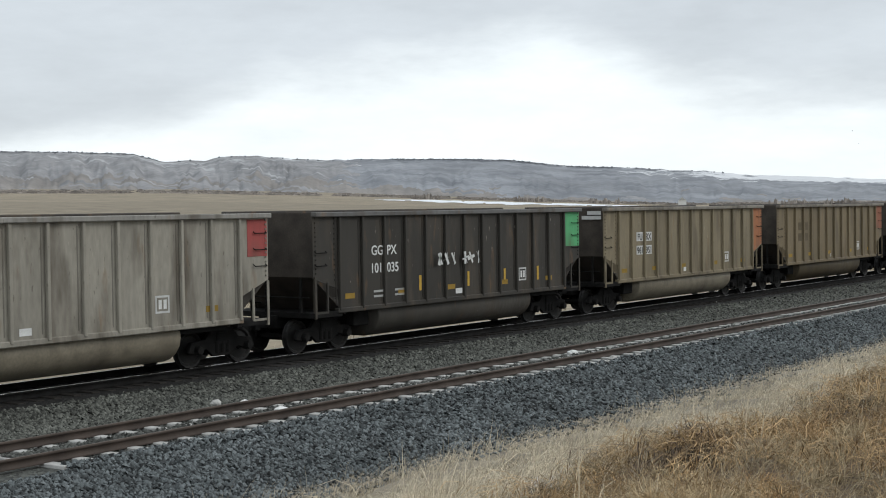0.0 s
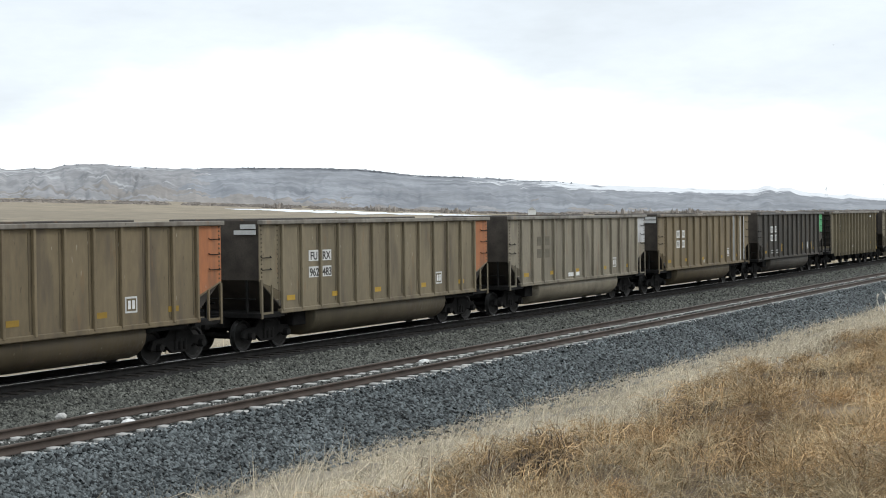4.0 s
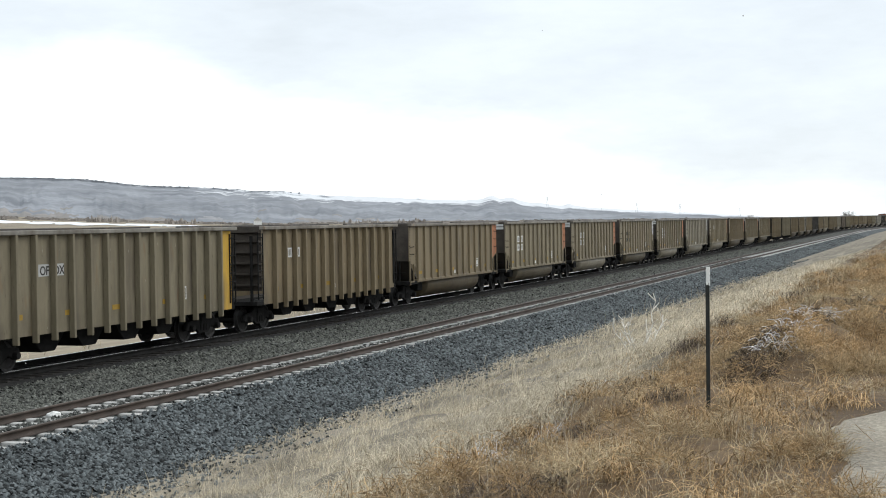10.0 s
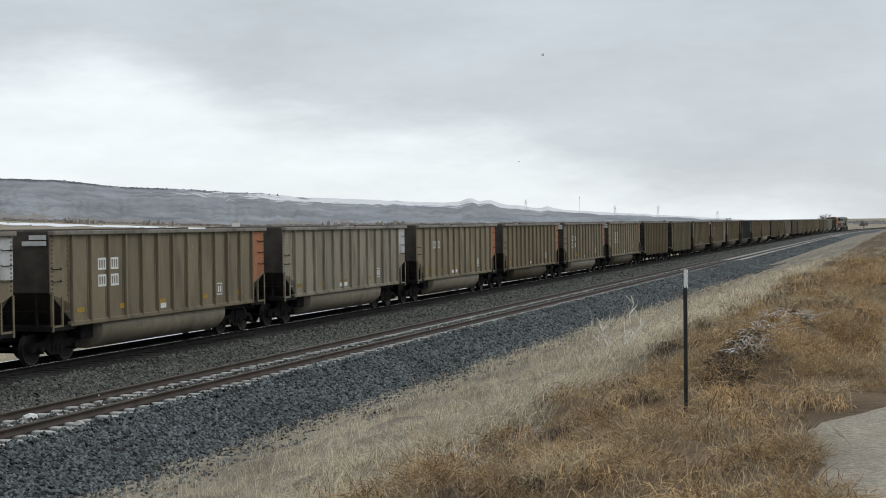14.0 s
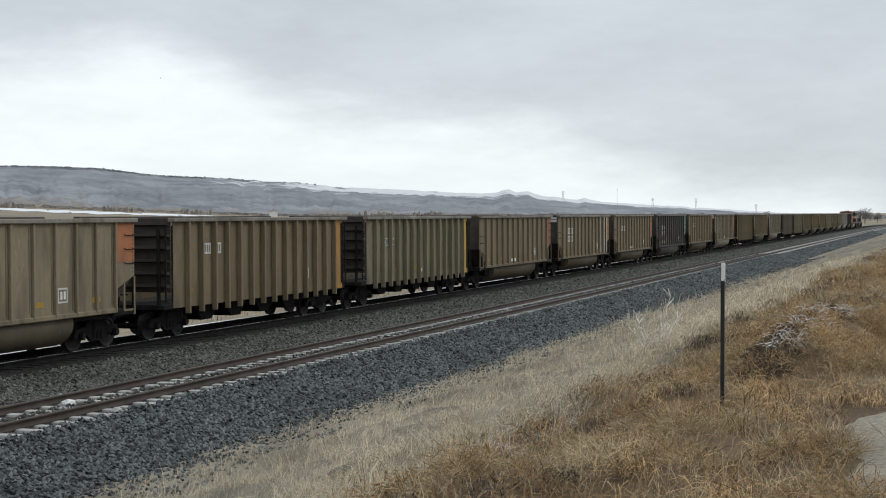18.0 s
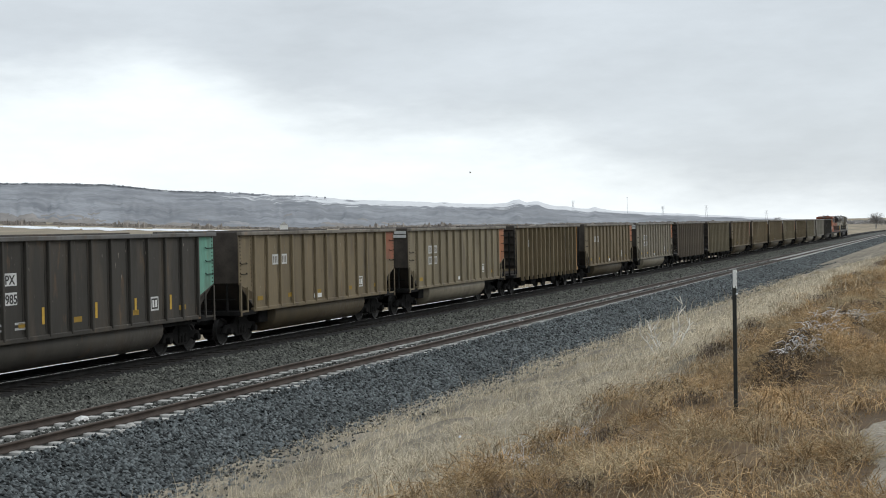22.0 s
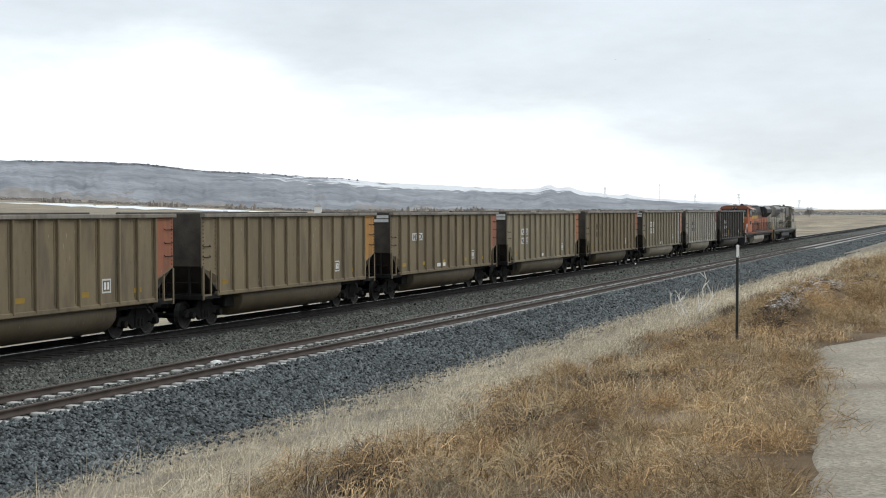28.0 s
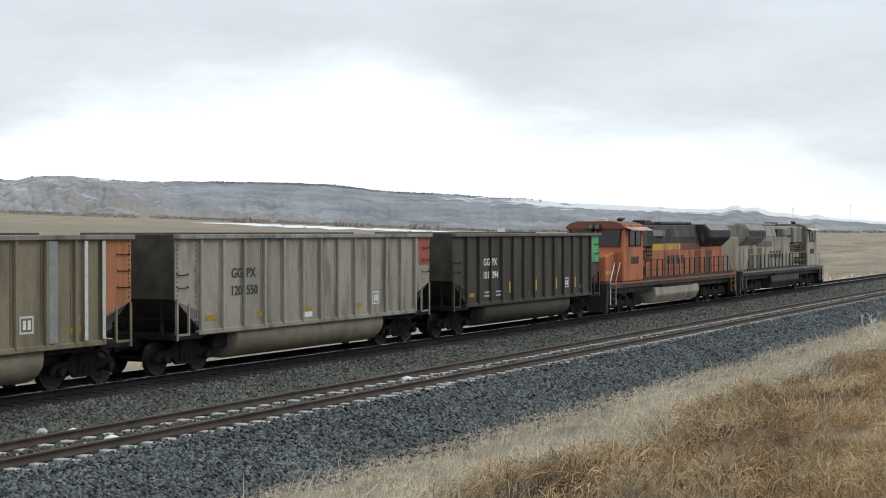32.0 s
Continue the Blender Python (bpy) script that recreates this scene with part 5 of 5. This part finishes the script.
def mounds(name, label, count, per, area, size, material, seed):
    """Bushy weeds: domes of short curled stalks that point every way out of the dome."""
    rng = np.random.default_rng(seed)
    x0, x1, y0, y1 = area
    cx = x0 + (x1 - x0) * rng.random(count) ** 1.9
    cy = np.maximum(road_edge(cx) + 0.05, y0) + (y1 - np.maximum(road_edge(cx), y0)) * rng.random(count) ** 1.15
    cr = size * (0.4 + 0.9 * rng.random(count))
    far = 1 + np.maximum(cx - 22, 0) / 28
    cx, cy, cr, far = (np.repeat(v, per) for v in (cx, cy, cr, far))
    n = len(cx)
    a, t = rng.random(n) * 6.283, np.arccos(rng.random(n) ** 0.8)
    d = np.stack([np.sin(t) * np.cos(a), np.sin(t) * np.sin(a), np.cos(t)], 1)
    r = cr * (0.35 + 0.6 * rng.random(n) ** 0.5)
    flat = np.array([1.25, 1.0, 0.60])
    base = ground_z(cx, cy + bend(cx))
    P0 = np.stack([cx, cy + bend(cx), base - 0.03], 1) + d * r[:, None] * flat
    ln = (0.07 + 0.13 * rng.random(n)) * (0.6 + 0.5 * far)
    d1 = d * flat + rng.normal(0, 0.75, (n, 3))
    d1 /= np.linalg.norm(d1, axis=1, keepdims=True)
    d2 = d1 + rng.normal(0, 0.55, (n, 3)) + np.array([0.1, 0, -0.25])
    d2 /= np.linalg.norm(d2, axis=1, keepdims=True)
    P1, w = P0 + d1 * (ln * 0.5)[:, None], (0.0028 + 0.0022 * rng.random(n)) * far
    P2 = P1 + d2 * (ln * 0.6)[:, None]
    side = np.cross(d1, rng.normal(0, 1, (n, 3)))
    side *= (w / np.maximum(np.linalg.norm(side, axis=1), 1e-6))[:, None]
    P = np.stack([P0 - side * 0.5, P0 + side * 0.5, P1 + side * 0.5, P1 - side * 0.5, P2], 1)
    i = np.arange(n)[:, None] * 5
    F = np.concatenate([i + np.array([[0, 1, 2]]), i + np.array([[0, 2, 3]]), i + np.array([[3, 2, 4]])])
    tagged(new(name, arrays_mesh(name, P.reshape(-1, 3), F, material)), label, "weeds", kind="stuff")


mounds("rusty_weeds", "bushy rust-brown dry weeds on top of the bank", 360, 360, (-4, 75, -0.5, 4.2), 0.42, RUSTGRASS, 33)
mounds("tan_weeds", "bushy tan dry weeds among the brown ones", 330, 290, (-4, 75, -0.4, 4.5), 0.34, TANWEED, 37)
mounds("heap_weeds", "bushy rust-brown weeds grown over the brush heaps", 70, 300, (19.0, 36, 0.7, 2.7), 0.40, RUSTGRASS, 38)
blades("rust_litter", "rusty weed litter between the tufts", 42000, (-3, 110, -0.5, 4.4), 0.08, 0.005, 1.2, RUSTGRASS, 2, lambda x, y: (y > road_edge(x) - 0.12 + 0.3 * np.sin(x * 5.1) * np.sin(y * 7.3 + x)) & patchy(0.8, -0.15, 8)(x, y), 0.2)
blades("straw_wisps", "straw wisps among the brown weeds", 30000, (-3, 110, 0.5, 5.2), 0.20, 0.0035, 0.7, GRASSM, 4, lambda x, y: (y > road_edge(x) + 0.1) & patchy(0.9, 0.0, 2)(x, y), 0.3)
clumps("toe_grass", "straw tufts thinning out onto the ballast", 240, 34, (2, 120, 12.6, 14.3), 0.22, 0.13, 0.005, GRASSM, 35)
clumps("bank_tufts", "dry grass tufts beside the road", 300, 30, (-14, 0, 1.2, 13.0), 0.30, 0.24, 0.005, GRASSM, 36)
blades("tall_stems", "tall pale grass stems", 1500, (0, 80, 2.8, 13.2), 0.60, 0.007, 0.25, GRASSM, 3)


def tangles(name, label, count, per, u0, u1, s0, s1, material, seed, thin=0.003):
    """Low curled weeds: arcs of thin stalk in clumps."""
    rng = np.random.default_rng(seed)
    V, F = [], []
    for c in range(count):
        cx = 3 + 60 * rng.random() ** 1.5
        cy = max(u0, float(road_edge(cx))) + (u1 - u0) * rng.random()
        size = s0 + (s1 - s0) * rng.random()
        cz = float(ground_z(cx, cy))
        for k in range(per):
            a, tilt, n = rng.random() * 6.28, rng.random() * 1.3, 5
            w = thin * (1 + max(cx - 20, 0) / 20)
            x, y, z = cx + rng.normal(0, size * 0.5), cy + rng.normal(0, size * 0.5), cz
            base = len(V)
            for s_ in range(n):
                V += [(x - w * math.sin(a), y + w * math.cos(a), z), (x + w * math.sin(a), y - w * math.cos(a), z + 0.002)]
                st = size * 0.42
                x, y, z = x + st * math.cos(a) * math.sin(tilt), y + st * math.sin(a) * math.sin(tilt), z + st * math.cos(tilt)
                tilt += 0.5 + 0.35 * rng.random()
                a += rng.normal(0, 0.3)
            F += [(base + 2 * q, base + 2 * q + 1, base + 2 * q + 3, base + 2 * q + 2) for q in range(n - 1)]
    tagged(new(name, arrays_mesh(name, V, F, material)), label, "weeds", kind="stuff")


tangles("weed_tangles", "low curled clumps of rusty dry weeds", 420, 40, 0.2, 5.1, 0.12, 0.34, RUSTGRASS, 21)
tangles("straw_tangles", "long pale grass bent over along the crest", 200, 40, 4.4, 6.8, 0.22, 0.46, GRASSM, 22, 0.0026)
tangles("dead_mat", "dark matted dead weeds under the crest grass", 150, 70, 3.0, 4.6, 0.14, 0.26, DEADWEED, 23)


def stick_thing(name, label, category, at, tips, material, r=0.012, group=""):
    """A bare bush: crooked stems that fork."""
    rnd = random.Random(name + str(at))
    e = tagged(new(name), label, category, group)
    e.location = at
    for i, (dx, dy, h) in enumerate(tips):
        s = Shape()
        p, q = Vector((0, 0, -0.05)), Vector((dx, dy, h))
        last = p
        for k in range(1, 6):
            f = k / 5
            b = p.lerp(q, f) + Vector((rnd.uniform(-1, 1), rnd.uniform(-1, 1), 0)) * 0.07 * h + Vector((dx, dy, 0)) * 0.25 * math.sin(3.14 * f)
            s.rod(last, b, r * (1.15 - 0.8 * f), 5)
            if k > 1:
                for _ in range(2):
                    t = b + Vector((rnd.uniform(-0.3, 0.3), rnd.uniform(-0.2, 0.2), rnd.uniform(0.1, 0.3))) * h * 0.7
                    s.rod(b, t, r * 0.45, 4)
            last = b
        part("branch", s, material, e)
    return e


stick_thing("bare_bush", "leafless bleached bush on the grassy slope", "bush", (34.2, 6.6, float(ground_z(34.2, 6.6)) + 0.05), ((-0.65, 0.4, 0.8), (-0.4, 0.1, 0.95), (0.1, -0.2, 0.75), (0.5, -0.3, 1.3), (0.7, -0.45, 1.0), (0.2, 0.35, 0.85)), TWIG, 0.026)


def brush_pile(x, y, w, n, seed, frost):
    """A low heap of fine dead stalks; the uppermost carry wet snow."""
    rnd = random.Random(seed)
    e = tagged(new("brush_pile"), "low heap of dark dead weeds" + (" frosted with wet snow" if frost else " on the bank crest"), "brush", "weed heaps on the bank")
    e.location = (x, y, float(ground_z(x, y)) - 0.03)
    s, fr = Shape(), Shape()
    for i in range(n):
        a, t = rnd.uniform(0, 6.28), rnd.uniform(0, 1) ** 0.5 * w
        p = Vector((math.cos(a) * t * 1.6, math.sin(a) * t * 0.6, 0))
        top = 0.2 * w * (1 - (t / w) ** 2) + 0.05
        z = rnd.uniform(0, top) + float(ground_z(x + p.x, y + p.y)) - e.location.z - 0.03
        rise = z - (float(ground_z(x + p.x, y + p.y)) - e.location.z - 0.03)
        patch = noise.noise(Vector((p.x * 2.2 + seed, p.y * 2.2, 0.5))) > 0.30
        d = Vector((rnd.uniform(-1, 1), rnd.uniform(-1, 1), rnd.uniform(-0.3, 0.6))) * rnd.uniform(0.08, 0.24)
        m = p + d * 0.5 + Vector((rnd.uniform(-0.03, 0.03), 0, 0.05))
        for q, g in ((p, m), (m, p + d)):
            (fr if frost and patch and rise > 0.72 * top else s).rod(q + Vector((0, 0, z)), g + Vector((0, 0, z)), 0.0045 if not (frost and patch and rise > 0.72 * top) else 0.0055, 3)
    tagged(part("weed_mass", s, RUSTGRASS if seed % 2 or seed > 36 else DEADWEED, e, "tangled dead stalks"), kind="stuff")
    if fr.v:
        tagged(part("snow_crust", fr, FROST, e, "stalks coated in wet snow"), kind="stuff")


for i, (x, y, w) in enumerate(((20.0, 2.1, 0.6), (21.6, 1.95, 0.7), (23.2, 1.8, 0.7), (25.0, 1.65, 0.7), (27.2, 1.4, 0.7), (33, 1.3, 0.8), (18.9, 2.2, 0.5), (21.4, 2.5, 0.6), (38.0, 1.2, 0.9), (10.6, 4.4, 0.5), (12.2, 4.7, 0.6), (14.2, 4.6, 0.5), (16.6, 4.6, 0.6), (19.5, 4.5, 0.7), (22.5, 4.4, 0.6))):
    brush_pile(x, y, w, 800 if i < 9 else 420, 30 + i, i < 6)


def snow_drift():
    """A thin drift in the dip beyond the far track."""
    xs = np.arange(-60, 150, 1.5)
    V, F = [], []
    for x in xs:
        w = 0.2 + 0.5 * noise.noise(Vector((x * 0.13, 3, 3))) + 0.3 * noise.noise(Vector((x * 0.5, 3, 3)))
        for k in (0, 0.4, 0.8, 1.0):
            y = 31.0 + float(bend(x)) + (0.2 + 0.45 * w) * k
            V.append((x, y, float(ground_z(x, y)) + (0.05 if 0 < k < 1 else -0.02)))
    for i in range(len(xs) - 1):
        for k in range(3):
            F.append((i * 4 + k, i * 4 + k + 1, i * 4 + k + 5, i * 4 + k + 4))
    tagged(new("snow", arrays_mesh("snow", V, F, SNOW)), "thin snow drift along the ditch beyond the tracks", "snow", kind="structure")


snow_drift()
blades("verge_grass", "dry grass beyond the far track", 34000, (5, 160, 32.0, 60.0), 0.45, 0.02, 0.4, GRASSM, 6, patchy(0.25, -0.2, 5))



# ---- far things ----
def far_at(az, r):
    x, y = r * math.cos(radians(az)), r * math.sin(radians(az))
    return x, y, float(ground_z(x, y))


def river_ice():
    az = np.arange(22.5, 37.6, 0.09)
    V, F = [], []
    for i, a in enumerate(az):
        wide = np.interp(a, (22.5, 26, 32, 35.5, 37.6), (30, 180, 380, 330, 30))
        mid = np.interp(a, (22.5, 30, 41), (1250, 1380, 1560)) + 60 * noise.noise(Vector((a * 0.9, 2, 2)))
        for k in (-0.5, -0.17, 0.17, 0.5):
            r = mid + wide * k * (1 + 0.6 * noise.noise(Vector((a * 2.1, k * 9, 4))))
            x, y, z = far_at(a, r)
            V.append((x, y, z + 0.25))
    for i in range(len(az) - 1):
        for k in range(3):
            if noise.noise(Vector((az[i] * 1.7, k * 1.3, 9))) > -0.42:
                F.append((i * 4 + k, i * 4 + k + 1, i * 4 + k + 5, i * 4 + k + 4))
    tagged(new("water", arrays_mesh("water", V, F, SNOW)), "broad strip of snow-covered river ice", "river", kind="structure")


river_ice()


class Stand:
    """Ragged tufts of bare brush or dark juniper, each a few leaning blades, joined into one stand."""

    def __init__(self, seed):
        self.rng, self.v, self.f = np.random.default_rng(seed), [], []

    def tuft(self, x, y, z, w, h, blades_=6, point=0.1):
        rng = self.rng
        for _ in range(blades_):
            a = rng.random() * 6.28
            px, py = x + rng.normal(0, w * 0.3), y + rng.normal(0, w * 0.3)
            n, ww, hh = len(self.v), w * (0.25 + 0.3 * rng.random()), h * (0.5 + 0.6 * rng.random())
            c, s = math.cos(a) * ww, math.sin(a) * ww
            self.v += [(px - c, py - s, z - 0.5), (px + c, py + s, z - 0.5), (px + c * 0.7, py + s * 0.7, z + hh * 0.7), (px + c * point, py + s * point, z + hh), (px - c * 0.8, py - s * 0.8, z + hh * 0.6)]
            self.f.append((n, n + 1, n + 2, n + 3, n + 4))

    def done(self, name, label, material):
        tagged(new(name, arrays_mesh(name, self.v, self.f, material)), label, "trees", kind="stuff")


def far_scrub():
    st = Stand(5)
    rng = st.rng
    for _ in range(900):
        x, y, z = far_at(0.6 + 8 * rng.random(), 1100 + 600 * rng.random())
        st.tuft(x, y, z, 6, 0.7 + 1.3 * rng.random() ** 2)
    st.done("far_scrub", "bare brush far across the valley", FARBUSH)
    # belts of brown brush along the river and the foot of the hills
    st = Stand(6)
    rng = st.rng
    for _ in range(2600):
        a = 9 + 43 * rng.random()
        if noise.noise(Vector((a * 0.8, 3, 1))) < -0.25:
            continue
        x, y, z = far_at(a, 1900 + 420 * rng.random())
        st.tuft(x, y, z, 11, 0.8 + 2.6 * rng.random() ** 2, 4, 0.5)
    for a in np.concatenate([rng.normal(c, 0.35, 26) for c in (21.2, 19.6, 31.5, 35.4, 28.6)]):
        x, y, z = far_at(a, 1750 + 60 * rng.random())
        st.tuft(x, y, z, 3.5, 3 + 5 * rng.random(), 4, 0.3)
    st.done("valley_brush", "brown bare brush along the foot of the hills", BROWNBUSH)
    # junipers along the rim, paled for haze in their colour
    st = Stand(7)
    rng = st.rng
    for a in np.concatenate([np.arange(28.2, 36.8, 0.055), np.arange(45.8, 58, 0.07), np.arange(24, 28.2, 0.3), np.arange(37, 45.5, 0.5)]):
        a = a + rng.normal(0, 0.04)
        r = HILL_R + 1500 * 0.9
        z = 3.9 + math.tan(radians(float(np.interp(a, SKY_AZ, SKY_EL)))) * r - 2
        st.tuft(r * math.cos(radians(a)), r * math.sin(radians(a)), z, 6, 1.2 + 3.4 * rng.random() ** 1.5, 3)
    st.done("rim_junipers", "haze-paled junipers along the rim of the hills", HILLHAZED)


far_scrub()


def far_tree(az, r, h, seed):
    rnd = random.Random(seed)
    x, y, z = far_at(az, r)
    e = tagged(new("bare_tree"), "leafless rounded tree beyond the tracks", "tree", "bare trees beyond the tracks")
    e.location = (x, y, z - 0.3)
    part("trunk", Shape().lathe([(0.35, 0), (0.22, h * 0.45), (0.1, h * 0.6)], (0, 0, 0), 7, "z"), FARBUSH, e)
    s = Shape()
    for i in range(150):
        d = Vector((rnd.gauss(0, 1), rnd.gauss(0, 1), rnd.uniform(-0.2, 1.1))).normalized()
        p = Vector((0, 0, h * rnd.uniform(0.3, 0.55)))
        q = p + Vector((d.x * h * 0.5, d.y * h * 0.5, d.z * h * 0.48)) * rnd.uniform(0.5, 1.0)
        s.rod(p, q, 0.07, 3)
        for _ in range(3):
            s.rod(p.lerp(q, 0.7), q + Vector((rnd.gauss(0, 1), rnd.gauss(0, 1), rnd.gauss(0, 0.6))) * 0.07 * h, 0.05, 3)
    part("crown", s, FARBUSH, e, "twiggy bare crown")


for i, (a, r, h) in enumerate(((3.0, 720, 8.5), (2.55, 800, 6.0), (6.6, 900, 6.5), (9.2, 950, 5.0), (1.6, 760, 5.0))):
    far_tree(a, r, h, i)


def mast(az, el_top, arms):
    r = 2900.0
    x, y = r * math.cos(radians(az)), r * math.sin(radians(az))
    z1 = 3.9 + math.tan(radians(el_top)) * r
    z0 = 3.9 + math.tan(radians(float(np.interp(az, SKY_AZ, SKY_EL)) - 0.1)) * r
    e = tagged(new("pylon" if arms else "radio_mast"), "thin steel pylon on the far ridge" if arms else "thin radio mast on the far ridge", "tower")
    e.location = (x, y, z0)
    h = z1 - z0
    if arms:
        s = Shape()
        for a, b in ((-1, -1), (1, -1), (1, 1), (-1, 1)):
            s.rod((a * 2, b * 2, 0), (a * 0.3, b * 0.3, h), 0.2, 4)
        part("legs", s, PYLON, e)
        for f in (0.72, 0.86, 0.98):
            o = part("arm", Shape().rod((-3.2, 0, h * f), (3.2, 0, h * f), 0.2, 4), PYLON, e)
            o.rotation_euler[2] = radians(az + 90)
    else:
        part("mast_pole", Shape().rod((0, 0, 0), (0, 0, h), 0.3, 5), PYLON, e)
        part("beacon", Shape().lathe([(0.1, 0), (0.9, 0.3), (0.9, 1.5), (0.1, 1.8)], (0, 0, h - 1.2), 8, "z"), PYLON, e)


mast(12.26, 0.98, False)
for a, el in ((9.25, 0.60), (14.35, 0.90), (10.9, 0.62), (7.0, 0.36)):
    mast(a, el, True)


def shed():
    x, y, z = far_at(25.6, 900)
    e = tagged(new("shed"), "small pale shed far across the flats", "shed")
    e.location = (x, y, z)
    e.rotation_euler[2] = radians(25)
    h = 3.9 + 900 * math.tan(radians(0.30)) - z
    part("wall", Shape().box(-2.2, 2.2, -2.4, 2.4, 0, h * 0.75), WHITE, e)
    part("roof", Shape().prism([(-2.6, h * 0.75), (2.6, h * 0.75), (0, h)], -2.6, 2.6, "x"), TIEM, e)


shed()


def snowflakes():
    """Wet flakes, each on its own slanting way down."""
    rnd = random.Random(77)
    bm = bmesh.new()
    bmesh.ops.create_icosphere(bm, subdivisions=1, radius=1)
    for v in bm.verts:
        v.co *= rnd.uniform(0.7, 1.15)
    me = bpy.data.meshes.new("snowflake")
    bm.to_mesh(me)
    bm.free()
    me.materials.append(SNOW)
    out = []
    for i in range(42):
        t = 32 * (i + rnd.random()) / 42
        az, el, d = radians(rnd.uniform(4, 32)), radians(rnd.uniform(-9, 6)), rnd.uniform(4, 13)
        x, y, z = d * math.cos(az), d * math.sin(az), 3.9 + d * math.tan(el)
        fall, wx, wy = rnd.uniform(0.9, 1.3), rnd.uniform(-0.8, -0.3), rnd.uniform(-0.2, 0.2)
        land = t + (z - 1.0) / fall
        for _ in range(8):
            gz = float(ground_z(x + wx * (land - t), y + wy * (land - t))) + 0.12
            land = t + (z - gz) / fall
        o = tagged(new("snowflake", me), "wet white snowflake drifting down", "snowflake", "falling snowflakes")
        s = rnd.uniform(0.004, 0.008)
        o.scale = (s, s, s * 0.8)

        def at(q):
            return pose(x + wx * (q - t), y + wy * (q - t), z - fall * (q - t))
        rows = [(0.0, at(0.0))]
        if land < 31.5:
            rows += [(land * 0.5, at(land * 0.5)), (land - 0.3, at(land - 0.3)), (land, at(land)), (32.0, at(land))]
        else:
            rows += [(16.0, at(16.0)), (32.0, at(32.0))]
        out.append((o, [r for k, r in enumerate(rows) if k == 0 or r[0] > rows[k - 1][0] + 0.05]))
    return out


FLAKES = snowflakes()


# ---- what moves ----
def motions():
    for o, rows in FLAKES:
        walk(o, rows)
    times = [0, 1.5, 3, 4.5, 5, 5.5, 6, 6.5, *range(8, 26, 2), 26.5, 27, 27.5, 28, 28.5, 30, 31, 32]
    for car, s0 in CARS:
        rows = []
        for t in times:
            x = s0 - SPEED * t + float(np.interp(t, (0, 4.5, 6.5, 26.5, 28.5, 32), (1.04, 1.04, 0, 0, 0.81, 0.81)))
            slope = -max(x - BEND, 0) / RADIUS
            rows.append((t, pose(x, FAR_Y + float(bend(x)), 0, 0, 0, math.degrees(math.atan(slope)))))
        walk(car, rows)


motions()
